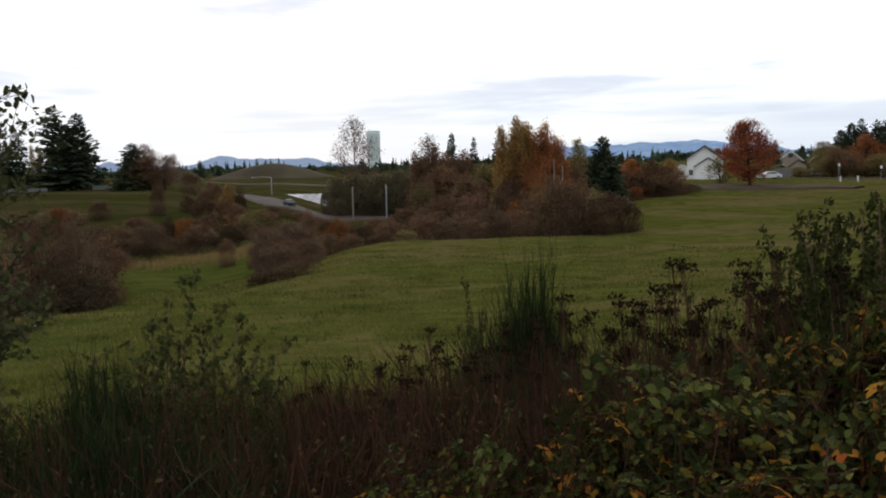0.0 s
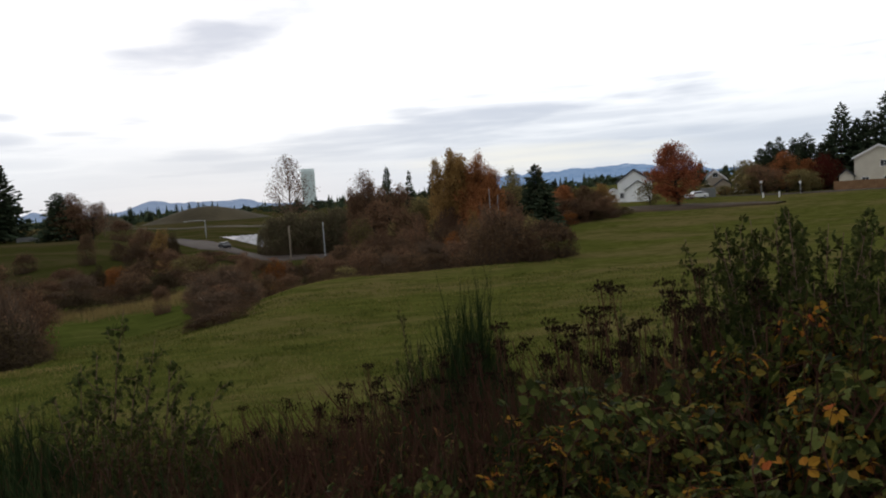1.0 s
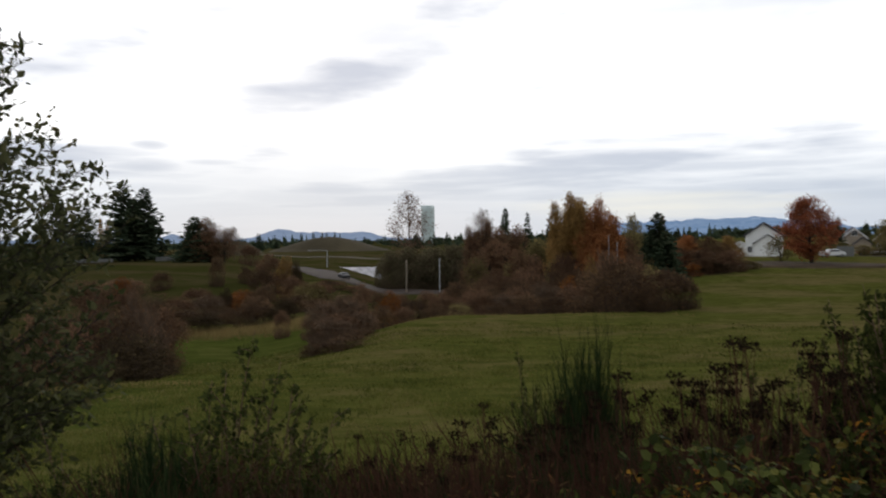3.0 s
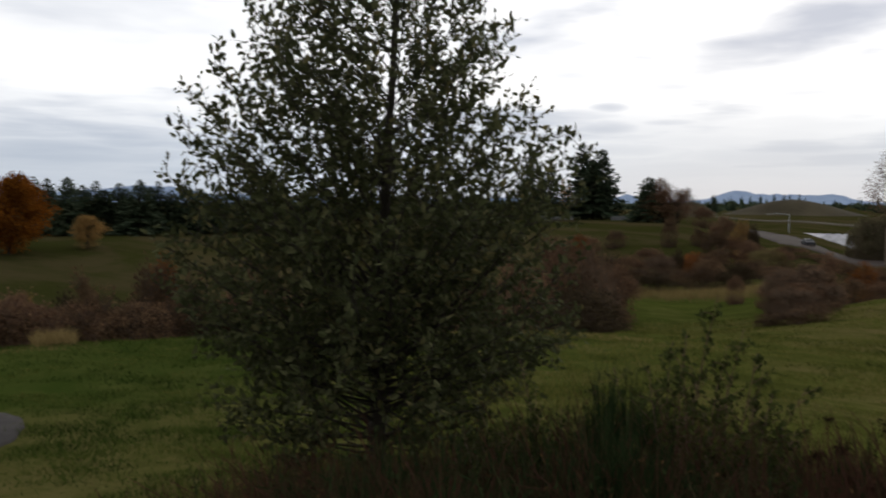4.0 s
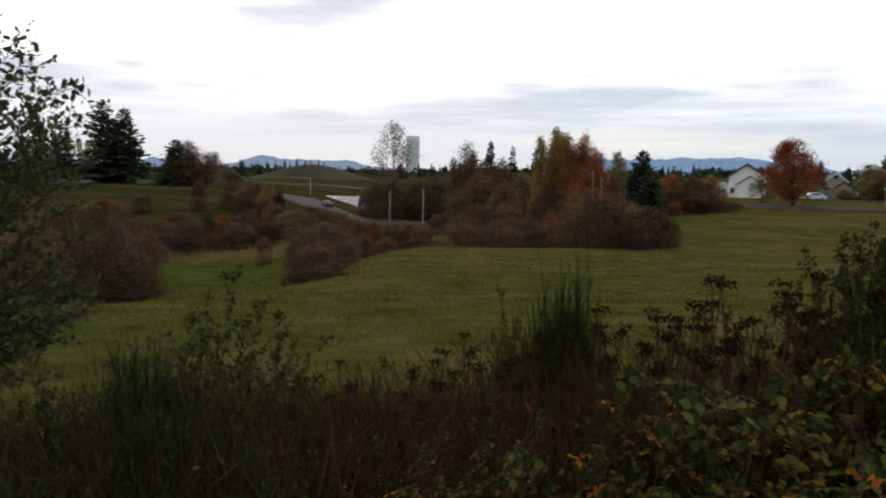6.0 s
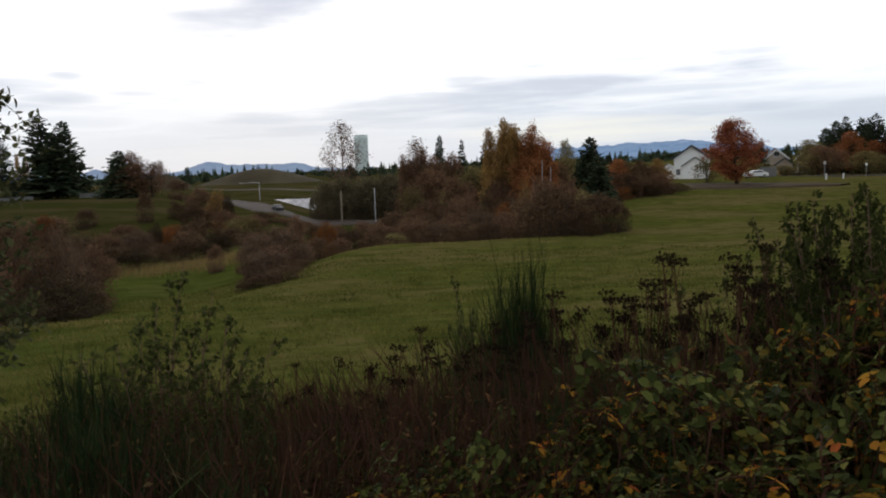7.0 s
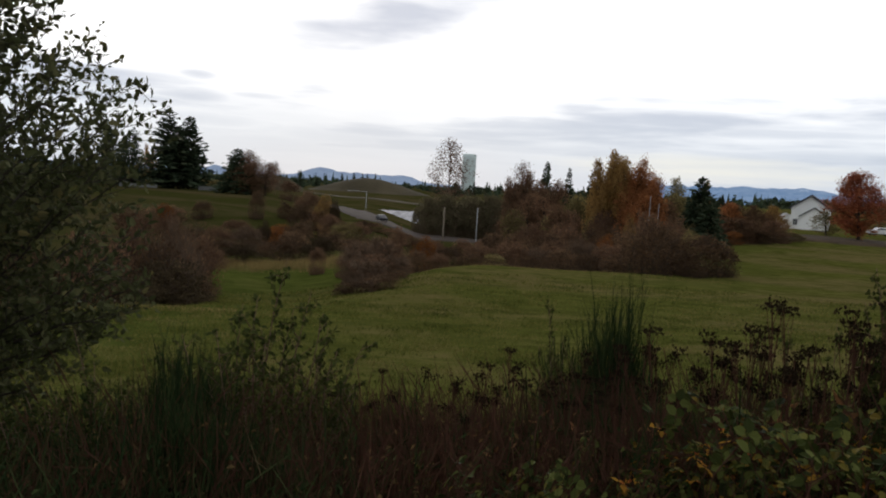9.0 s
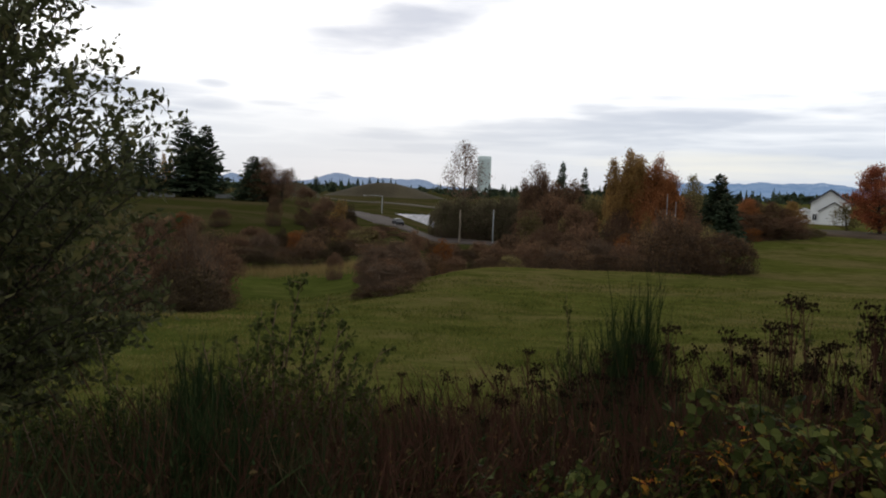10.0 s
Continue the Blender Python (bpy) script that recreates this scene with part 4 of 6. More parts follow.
# ---- houses ----
def gable_house(name, label, a, r, w, d, eave, peak, wall, turn, windows, lower=None, lift=0.0, edge=None):
    """A house with its gable end along local x at y = 0, w wide, d deep."""
    t = thing(name, label, "house", m=place(a, r, turn, lift))
    s = Soup()
    v = [(-w / 2, 0, -1), (w / 2, 0, -1), (w / 2, 0, eave), (0, 0, peak), (-w / 2, 0, eave), (-w / 2, d, -1), (w / 2, d, -1), (w / 2, d, eave), (0, d, peak), (-w / 2, d, eave)]
    s.add(v, [(2, 3, 4), (7, 9, 8)], [(0, 1, 2, 4), (5, 9, 7, 6), (1, 6, 7, 2), (0, 4, 9, 5)])
    body = part_mesh("wall", s.mesh("wall", wall), t)
    # siding laps
    s = Soup()
    z = 0.2
    while z < peak - 0.3:
        half = w / 2 if z < eave else w / 2 * (peak - z) / (peak - eave)
        s.box((-half, -0.03, z), (half, 0.001, z + 0.025))
        z += 0.3
    part_mesh("siding_laps", s.mesh("siding_laps", wall), body)
    for sgn, nm in ((-1, "roof"), (1, "roof")):
        s = Soup()
        o = 0.45
        ex, ez = sgn * (w / 2 + o), eave - o * (peak - eave) / (w / 2)
        s.add([(0, -o, peak + 0.02), (ex, -o, ez + 0.02), (ex, d + o, ez + 0.02), (0, d + o, peak + 0.02), (0, -o, peak + 0.22), (ex, -o, ez + 0.22), (ex, d + o, ez + 0.22), (0, d + o, peak + 0.22)],
              None, [(0, 1, 2, 3), (7, 6, 5, 4), (0, 4, 5, 1), (1, 5, 6, 2), (2, 6, 7, 3), (3, 7, 4, 0)])
        roof = part_mesh(nm, s.mesh("roof", M_ROOF), t)
        s = Soup()
        s.add([(0, -o - 0.05, peak - 0.2), (ex, -o - 0.05, ez - 0.2), (ex, -o - 0.05, ez + 0.2), (0, -o - 0.05, peak + 0.2), (0, -o - 0.01, peak - 0.2), (ex, -o - 0.01, ez - 0.2), (ex, -o - 0.01, ez + 0.2), (0, -o - 0.01, peak + 0.2)],
              None, [(0, 1, 2, 3), (7, 6, 5, 4), (0, 4, 5, 1), (1, 5, 6, 2), (2, 6, 7, 3), (3, 7, 4, 0)])
        part_mesh("bargeboard", s.mesh("bargeboard", edge or M_TRIM), roof)
    for (x, z, ww, hh) in windows:
        s = Soup()
        for lo, hi in (((x - ww / 2 - 0.1, -0.1, z - 0.1), (x - ww / 2, 0.0, z + hh + 0.1)), ((x + ww / 2, -0.1, z - 0.1), (x + ww / 2 + 0.1, 0.0, z + hh + 0.1)),
                       ((x - ww / 2, -0.1, z + hh), (x + ww / 2, 0.0, z + hh + 0.1)), ((x - ww / 2, -0.1, z - 0.1), (x + ww / 2, 0.0, z)), ((x - 0.03, -0.09, z), (x + 0.03, 0.0, z + hh))):
            s.box(lo, hi)
        win = part_mesh("window", s.mesh("window", M_TRIM), t)
        s = Soup()
        s.box((x - ww / 2, -0.05, z), (x + ww / 2, -0.02, z + hh))
        part_mesh("pane", s.mesh("pane", M_GLASS), win)
    if lower:
        x, lw, le, lp, ld = lower
        s = Soup()
        v = [(x - lw / 2, -ld, -1), (x + lw / 2, -ld, -1), (x + lw / 2, -ld, le), (x, -ld, lp), (x - lw / 2, -ld, le), (x - lw / 2, -0.04, -1), (x + lw / 2, -0.04, -1), (x + lw / 2, -0.04, le), (x, -0.04, lp), (x - lw / 2, -0.04, le)]
        s.add(v, [(2, 3, 4), (7, 9, 8)], [(0, 1, 2, 4), (5, 9, 7, 6), (1, 6, 7, 2), (0, 4, 9, 5)])
        wing = part_mesh("front_wing", s.mesh("front_wing", wall), t)
        for sgn in (-1, 1):
            s = Soup()
            ex, ez = x + sgn * (lw / 2 + 0.4), le - 0.4 * (lp - le) / (lw / 2)
            s.add([(x, -ld - 0.4, lp + 0.02), (ex, -ld - 0.4, ez + 0.02), (ex, -0.06, ez + 0.02), (x, -0.06, lp + 0.02), (x, -ld - 0.4, lp + 0.22), (ex, -ld - 0.4, ez + 0.22), (ex, -0.06, ez + 0.22), (x, -0.06, lp + 0.22)],
                  None, [(0, 1, 2, 3), (7, 6, 5, 4), (0, 4, 5, 1), (1, 5, 6, 2), (2, 6, 7, 3), (3, 7, 4, 0)])
            part_mesh("wing_roof", s.mesh("wing_roof", M_ROOF), wing)
    return t


gable_house("house", "white two-storey house with a dark gabled roof", 18.45, 185, 7.4, 11, 4.7, 7.3, M_WALL_WHITE, radians(-21), [(-2.8, 0.9, 0.8, 1.2)], (0.9, 5.2, 2.9, 4.6, 2.5), edge=M_ROOF)
gable_house("house", "cream house with a low gabled roof behind a board fence", 33.8, 190, 9.3, 12, 6.7, 9.1, M_WALL_CREAM, radians(-35), [(0.9, 4.6, 1.3, 1.2), (-2.6, 1.2, 1.3, 1.2), (1.5, 1.2, 1.3, 1.2)], (-6.1, 2.6, 3.0, 4.1, 3.0))
gable_house("house", "tan house with dark roofs behind garden trees", 23.9, 212, 5.0, 9, 3.8, 5.9, M_WALL_TAN, radians(-24 + 6), [(-2.2, 1.2, 1.3, 1.3), (1.8, 1.2, 1.3, 1.3), (0, 4.2, 1.2, 1.1)], (1.6, 3.6, 2.2, 3.6, 2.0))
gable_house("house", "dark grey house with a shingled roof in a side street", 25.7, 226, 8.5, 10, 3.2, 5.4, M_WALL_GREY, radians(-26 - 55), [(-2.5, 1.0, 1.4, 1.3), (2.0, 1.0, 1.4, 1.3)])
gable_house("garden_shed", "small white outbuilding beside the house", 17.0, 192, 4.4, 5, 2.2, 3.2, M_WALL_WHITE, radians(-12), [(0, 0.9, 0.8, 0.9)])


def board_fence(name, a0, r0, a1, r1, h, mat, label, spacing=2.4):
    t = thing(name, label, "fence")
    p0, p1 = np.array(spot(a0, r0)[:2]), np.array(spot(a1, r1)[:2])
    L = np.linalg.norm(p1 - p0)
    n = max(2, int(L / spacing))
    u = (p1 - p0) / L
    ang = math.atan2(u[1], u[0])
    for i in range(n):
        q = p0 + (p1 - p0) * (i / n)
        z = float(height(q[0], q[1]))
        s = Soup()
        xs = np.linspace(0.06, L / n - 0.06, 19)
        ys = np.where(np.arange(19) % 2, -0.035, -0.01)
        v = [(x, y, zz) for x, y in zip(xs, ys) for zz in (0.08, h)] + [(x, 0.03, zz) for x in xs for zz in (0.08, h)]
        s.add(v, None, [(2 * q, 2 * q + 2, 2 * q + 3, 2 * q + 1) for q in range(18)] + [(38 + 2 * q + 2, 38 + 2 * q, 38 + 2 * q + 1, 38 + 2 * q + 3) for q in range(18)]
              + [(2 * q + 1, 2 * q + 3, 38 + 2 * q + 3, 38 + 2 * q + 1) for q in range(18)])
        p = part_mesh("panel", s.mesh("panel", mat), t)
        p.matrix_basis = Matrix.Translation((q[0], q[1], z)) @ Matrix.Rotation(ang, 4, "Z")
        s = Soup()
        s.box((-0.06, -0.06, -0.3), (0.06, 0.06, h + 0.1))
        p = part_mesh("post", s.mesh("post", mat), t)
        p.matrix_basis = Matrix.Translation((q[0], q[1], z)) @ Matrix.Rotation(ang, 4, "Z")
    return t


board_fence("fence", 31.2, 180, 37, 177, 1.85, M_FENCE, "brown cedar board fence along the field")
board_fence("fence", 22.9, 178, 23.9, 180, 2.1, M_FENCE_GREY, "pale painted board fence beside the house")
board_fence("fence", -29, 182, -26.6, 180, 0.8, M_FENCE_GREY, "pale fence under the firs")
board_fence("fence", -23.9, 180, -22.6, 182, 1.0, M_FENCE_GREY, "pale fence at the edge of the upper field")
ribbon("street", along([(23.6, 186), (26, 184), (28, 176), (30, 177), (33, 172), (38, 168)]), [5] * 6, M_ROAD, "grey residential street beside the field", "road", 0.12)
ribbon("field_edge", along([(14.5, 126), (17, 133), (19.5, 136), (22, 136), (24.5, 135), (28, 132)]), [5, 13, 16, 16, 12, 4], M_FIELD_DIRT, "strip of bare brown soil along the field edge", "soil", 0.22)
ribbon("dirt_track", along([(-19, 345), (-15, 336), (-11, 330), (-7, 330), (-3, 335)]), [9, 10, 10, 9, 9], M_DIRT, "pale bare track across the plain", "track", 0.25)


def car(a, r, turn, mat, label):
    t = thing("car", label, "car", m=place(a, r, turn, 0.12))
    bm = bmesh.new()
    prof = [(-2.2, 0.35), (-2.25, 0.75), (-1.9, 0.98), (-1.2, 1.05), (-0.6, 1.46), (0.9, 1.5), (1.6, 1.08), (2.2, 0.95), (2.3, 0.6), (2.2, 0.35)]
    vs = []
    for sy in (-0.85, 0.85):
        vs.append([bm.verts.new((x, sy * (0.86 if z > 1.2 else 1.0), z)) for x, z in prof])
    bm.faces.new(vs[0])
    bm.faces.new(vs[1][::-1])
    for i in range(len(prof)):
        j = (i + 1) % len(prof)
        bm.faces.new((vs[0][j], vs[0][i], vs[1][i], vs[1][j]))
    bmesh.ops.recalc_face_normals(bm, faces=bm.faces)
    bmesh.ops.bevel(bm, geom=list(bm.edges), offset=0.05, segments=1, affect="EDGES")
    body = part("body", bm, mat, t)
    for sy in (-1, 1):
        s = Soup()
        s.add([(-1.05, sy * 0.835, 1.06), (1.35, sy * 0.835, 1.08), (0.85, sy * 0.765, 1.4), (-0.55, sy * 0.765, 1.4), (-1.05, sy * 0.86, 1.06), (1.35, sy * 0.86, 1.08), (0.85, sy * 0.79, 1.4), (-0.55, sy * 0.79, 1.4)],
              None, [(0, 1, 2, 3), (4, 5, 6, 7), (0, 1, 5, 4), (1, 2, 6, 5), (2, 3, 7, 6), (3, 0, 4, 7)])
        part_mesh("side_window", s.mesh("side_window", M_GLASS), body)
    for x in (-1.4, 1.45):
        for sy in (-1, 1):
            s = Soup()
            s.tube([(x, sy * 0.68, 0.33), (x, sy * 0.7, 0.33), (x, sy * 0.88, 0.33)], [0.3, 0.33, 0.33], 14)
            wheel = part_mesh("wheel", s.mesh("wheel", M_RUBBER), t)
            s = Soup()
            s.tube([(x, sy * 0.86, 0.33), (x, sy * 0.895, 0.33)], 0.19, 10)
            part_mesh("rim", s.mesh("rim", M_STEEL), wheel)
    return t


car(22.6, 166, radians(5), M_CAR_WHITE, "white parked car beside the red maple")
car(25.4, 196, radians(10), M_CAR_WHITE, "white car parked in the side street")
car(24.7, 196, radians(-30), M_CAR_RED, "red car parked near the houses")
car(-11.0, 178, radians(115), M_CAR_DARK, "dark car on the road in the hollow")


def road_sign(a, r, el, w, h, label):
    t = thing("road_sign", label, "sign", m=place(a, r, radians(-a)))
    top = rise(a, r, el)
    s = Soup()
    s.tube([(0, 0, -0.3), (0, 0, top * 0.5), (0, 0, top)], 0.05, 6)
    part_mesh("post", s.mesh("post", M_STEEL), t)
    if w:
        s = Soup()
        s.box((-w / 2, -0.08, top - h), (w / 2, -0.055, top))
        part_mesh("plate", s.mesh("plate", M_TRIM), t, "blank pale sign plate")


road_sign(26.8, 174, -0.55, 0.4, 0.45, "pale sign on a steel post beside the street")
road_sign(29.2, 172, -0.72, 0.4, 0.5, "pale sign on a steel post beside the street")
road_sign(8.15, 103, 0.15, 0, 0, "plain galvanised post among the autumn poplars")
road_sign(8.75, 103, -0.35, 0, 0, "plain galvanised post among the autumn poplars")
for a in (27.9, 26.9):
    t = thing("marker_post", "short white marker post at the edge of the field", "post", m=place(a, 158))
    s = Soup()
    s.tube([(0, 0, -0.2), (0, 0, 0.5), (0, 0, 0.95), (0, 0, 1.0)], [0.14, 0.14, 0.14, 0.08], 8)
    part_mesh("shaft", s.mesh("shaft", M_TRIM), t)


# ---- tree kinds ----
FIRS = [conifer("fir_tree", "tall dark green fir", 31, 17, 3.4, 0.14, 0.34), conifer("fir_tree", "tall dark green fir with ragged boughs", 32, 17, 3.2, 0.14, 0.36, taper=0.58),
        conifer("fir_tree", "slender dark green fir", 33, 17, 2.5, 0.15, 0.25), conifer("fir_tree", "broad dark green fir", 34, 17, 4.2, 0.10, 0.38, taper=0.62),
        conifer("fir_tree", "dark green fir in a row", 35, 17, 3.4, 0.1, 0.25, dense=7), conifer("fir_tree", "slim dark green fir in a row", 36, 17, 2.8, 0.12, 0.25, dense=7)]


def fir(kind, a, r, el, half, label="", group=""):
    """A fir whose top reaches the elevation el and whose lowest boughs are half wide to each side."""
    return stand(FIRS[kind], USED, a, r, pick.uniform(0, 6.3), half / (2.7, 2.5, 2.0, 3.3, 2.7, 2.2)[kind], rise(a, r, el) / 17.0, label, group)


# two firs grown together on the upper field and their neighbours
for k, a, r, el, half in ((1, -25.7, 190, 4.11, 3.9), (3, -24.6, 188, 3.64, 3.5), (0, -25.2, 186, 2.79, 4.4), (2, -28.3, 186, 2.62, 2.6), (0, -28.9, 190, 1.94, 1.8), (1, -22.2, 215, 0.1, 1.1), (0, -29.7, 186, 3.0, 2.6)):
    fir(k, a, r, el, half)


def fir_row(rows, r0, r1, half):
    for a, el, k in rows:
        fir(k, a, pick.uniform(r0, r1), el, half * pick.uniform(0.85, 1.2), group="firs along the upper field")


fir_row(((-71.5, 5.0, 1), (-69.9, 4.2, 1)), 95, 95, 2.6)
fir_row(((-68.6, 1.15, 2), (-64.4, 1.4, 0), (-63.4, 1.3, 2), (-62.6, 1.2, 0), (-61.6, 1.3, 3), (-60.8, 0.8, 0), (-60.0, 1.05, 2), (-59.3, 0.5, 3), (-58.6, 0.95, 0), (-57.8, 0.6, 2), (-57.1, 1.2, 0), (-56.4, 0.75, 3), (-55.8, 1.1, 2), (-55.0, 0.55, 0), (-54.2, 1.05, 0)), 162, 178, 3.1)
fir_row(((-53.2, 0.65, 3), (-52, 0.95, 4), (-50.6, 0.55, 5), (-49, 0.85, 4), (-47.5, 0.35, 4), (-46, 0.75, 4), (-44, 0.45, 5), (-42, 0.65, 4), (-40, 0.35, 4), (-38, 0.55, 4), (-36, 0.25, 5), (-34, 0.45, 4), (-32, 0.35, 4)), 162, 178, 3.3)
# firs over the thickets ahead
for k, a, r, el, half in ((3, 0.8, 150, 2.11, 1.5), (4, 2.35, 150, 1.72, 1.6), (0, 3.9, 135, 1.45, 1.5), (3, 11.5, 106, 1.6, 2.1), (0, 11.0, 107, 0.3, 2.2), (3, 12.1, 105, 0.3, 1.9), (0, 8.5, 140, 0.93, 1.6)):
    fir(k, a, r, el, half)
# firs behind the street and the cream house
for k, a, r, el, half in ((2, 22.9, 192, 1.05, 1.9), (2, 24.6, 228, 0.6, 1.6), (3, 26.8, 212, 1.6, 2.6), (3, 27.4, 210, 2.0, 2.8), (0, 28.1, 208, 2.25, 2.7), (1, 28.7, 208, 2.15, 2.6), (0, 29.2, 208, 2.1, 2.5), (1, 29.9, 206, 2.35, 2.8)):
    fir(k, a, r, el, half)
for k, a, r, el, half in ((3, 30.6, 206, 1.6, 2.8), (1, 31.7, 204, 4.1, 3.3), (3, 32.6, 206, 3.0, 3.4), (0, 33.4, 208, 3.4, 3.2), (1, 34.2, 206, 4.5, 3.8), (0, 35.2, 206, 5.2, 4.4), (3, 31.0, 206, 2.2, 2.8)):
    fir(k, a, r, el, half)
# small firs standing out of the far plain
for i in range(34):
    a = pick.uniform(-22, 17)
    fir(pick.choice((4, 5, 5)), a, pick.uniform(420, 560), pick.uniform(0.0, 0.6), pick.uniform(1.2, 2.2), "small distant fir on the plain", "distant firs on the plain")

RED_MAPLE = broadleaf("maple_tree", "red orange autumn maple beside the white house", 41, 13, 4.4, M_RED, M_BARK, 15000, 0.30, 0.06, 0.36, 60, upright=0.7, pts_per=8, loose=0.6)
put(RED_MAPLE, 21.4, 140, 0.4, 1.06, rise(21.4, 140, 2.45) / 13)
DARK_MAPLE = broadleaf("maple_tree", "dark red garden tree beside the cream house", 50, 8, 3.2, M_DARKRED, M_BARK, 5000, 0.3, 0.05, 0.35, 36, upright=0.6, pts_per=6)
put(DARK_MAPLE, 31.0, 196, 0.0, 1.0, rise(31.0, 196, 0.95) / 8)
ORANGE_BIG = broadleaf("maple_tree", "broad orange maple on the upper field", 42, 8, 3.7, M_ORANGE, M_BARK, 16000, 0.27, 0.04, 0.26, 70, upright=0.6, pts_per=9, taper=0.85, loose=0.6)
put(ORANGE_BIG, -65.0, 134, 1.0, 1.62, rise(-65, 134, 1.4) / 8)
COTTONWOODS = [broadleaf("poplar_tree", "gold brown autumn poplar above the thicket", 43, 13, 3.0, M_GOLD, M_BARK, 7000, 0.27, 0.08, 0.42, 60, upright=1.0, pts_per=8, loose=0.55),
               broadleaf("poplar_tree", "thin half-bare poplar with pinkish leaves", 44, 13, 2.9, M_PALE, M_TWIG_GREY, 3800, 0.20, 0.16, 0.36, 50, trunk=0.012, pts_per=7, upright=0.8, loose=0.8, taper=0.85),
               broadleaf("broadleaf_tree", "olive brown tree in the hollow", 45, 13, 3.8, M_OLIVE, M_BARK, 5200, 0.34, 0.03, 0.36, 52, upright=0.8, pts_per=7, loose=0.6),
               broadleaf("broadleaf_tree", "dull brown autumn tree in the hollow", 46, 13, 3.8, M_BROWN, M_BARK, 5200, 0.32, 0.03, 0.36, 52, upright=0.8, pts_per=7, loose=0.6),
               broadleaf("poplar_tree", "rusty orange poplar above the thicket", 47, 13, 3.0, M_RUST, M_BARK, 6500, 0.27, 0.08, 0.42, 56, upright=1.0, pts_per=8, loose=0.55),
               broadleaf("broadleaf_tree", "yellow autumn tree beside darker firs", 48, 13, 4.2, M_GOLD, M_BARK, 5500, 0.36, 0.03, 0.33, 44, upright=0.8, pts_per=7, loose=0.6),
               broadleaf("hedge_tree", "dark olive hedge tree under the firs", 49, 13, 4.4, M_OLIVE, M_BARK, 1700, 0.62, 0.0, 0.3, 24, upright=0.7, pts_per=4, loose=0.6)]
CROWN = (2.2, 2.3, 2.9, 2.9, 2.2, 3.2, 3.6)


def broad(kind, a, r, el, half, label="", group=""):
    """A tree whose top reaches the elevation el and whose crown is half wide to each side."""
    return stand(COTTONWOODS[kind], USED, a, r, pick.uniform(0, 6.3), half / CROWN[kind], rise(a, r, el) / 13.0, label, group)


def grove(rows):
    for k, a, r, el, half in rows:
        broad(k, a, r, el, half)


# dark clump on the knoll beside the firs
fir(3, -21.35, 172, 1.7, 3.0, "dark rounded evergreen on the knoll")
grove(((6, -21.4, 174, 1.2, 2.3), (3, -20.3, 172, 1.66, 2.8), (3, -19.4, 170, 0.9, 2.5), (1, -18.7, 185, 1.05, 1.4), (3, -20.7, 170, 0.84, 2.8), (6, -20.5, 172, 0.13, 4.0), (5, -27.3, 215, 1.64, 0.9), (5, -26.9, 218, 1.35, 0.9)))
# thin birch-like poplars and brown trees over the road
grove(((1, -6.2, 185, 3.45, 4.8), (1, -0.9, 140, 2.1, 2.7), (3, -0.8, 138, 1.4, 2.6), (3, -1.7, 138, 0.85, 1.5), (3, 0.4, 135, 0.76, 2.6), (3, 1.5, 135, 0.88, 2.4), (2, 3.4, 130, -0.1, 2.9), (3, -0.5, 130, -0.2, 2.8), (3, 1.0, 128, -0.4, 2.8)))
# gold and orange poplars
grove(((0, 5.7, 112, 3.17, 1.9), (0, 4.7, 114, 2.51, 1.6), (0, 6.5, 110, 2.41, 1.7), (0, 5.3, 112, 1.5, 2.7), (4, 7.4, 110, 2.75, 1.4), (4, 8.1, 108, 1.9, 1.3), (4, 7.4, 108, 1.25, 2.4), (4, 7.3, 105, 0.21, 2.6), (0, 6.1, 111, 2.75, 2.3), (0, 5.0, 113, 2.0, 2.3), (4, 7.0, 109, 2.2, 2.0), (4, 8.2, 107, 1.5, 1.9)))
# dull olive and brown trees round them
grove(((2, 10.0, 128, 1.49, 1.9), (2, 9.9, 126, 0.39, 2.6), (2, 4.4, 124, -0.06, 2.8), (2, 6.6, 118, -0.05, 2.6), (3, 8.9, 115, -0.12, 2.6), (2, 3.0, 122, -0.5, 2.8), (3, 2.2, 118, -0.9, 2.8)))
# autumn trees along the field edge before the white house
grove(((5, 11.9, 112, 1.47, 0.6), (4, 13.2, 118, 0.05, 1.8), (3, 14.2, 120, -0.06, 2.3), (3, 15.2, 122, -0.09, 2.2), (5, 16.4, 126, 0.0, 1.6), (3, 15.9, 128, -0.36, 1.9), (3, 12.6, 116, -0.36, 1.8), (3, 14.6, 114, -0.96, 3.3), (3, 16.2, 120, -1.0, 2.4), (6, 19.5, 148, -0.03, 2.2), (5, -60.45, 138, -1.15, 2.4)))
# garden trees along the street
grove(((2, 26.1, 196, 0.9, 3.4), (4, 28.4, 198, 1.3, 2.9), (2, 29.3, 188, 0.05, 3.8), (3, 27.0, 186, 0.5, 4.0), (2, 26.4, 188, 0.1, 3.5), (4, 29.9, 200, 0.7, 2.8), (5, 20.7, 205, 0.3, 2.6), (2, 26.0, 225, 0.6, 3.4), (2, 30.3, 200, 0.2, 3.8), (6, 23.2, 186, -0.5, 2.2), (2, 24.5, 193, -0.7, 2.2), (6, 25.3, 190, -0.8, 2.4)))
# dark undergrowth and hedges under the firs
for a0, a1, r0, r1, el, jit in ((-77.0, -30.0, 196, 212, -0.75, 0.4), (-31.0, -21.5, 200, 215, -0.35, 0.3)):
    a = a0
    while a < a1:
        broad(6, a, pick.uniform(r0, r1), el + pick.uniform(-jit, jit), pick.uniform(3.4, 4.6), "", "hedge under the firs")
        a += pick.uniform(0.9, 1.5)

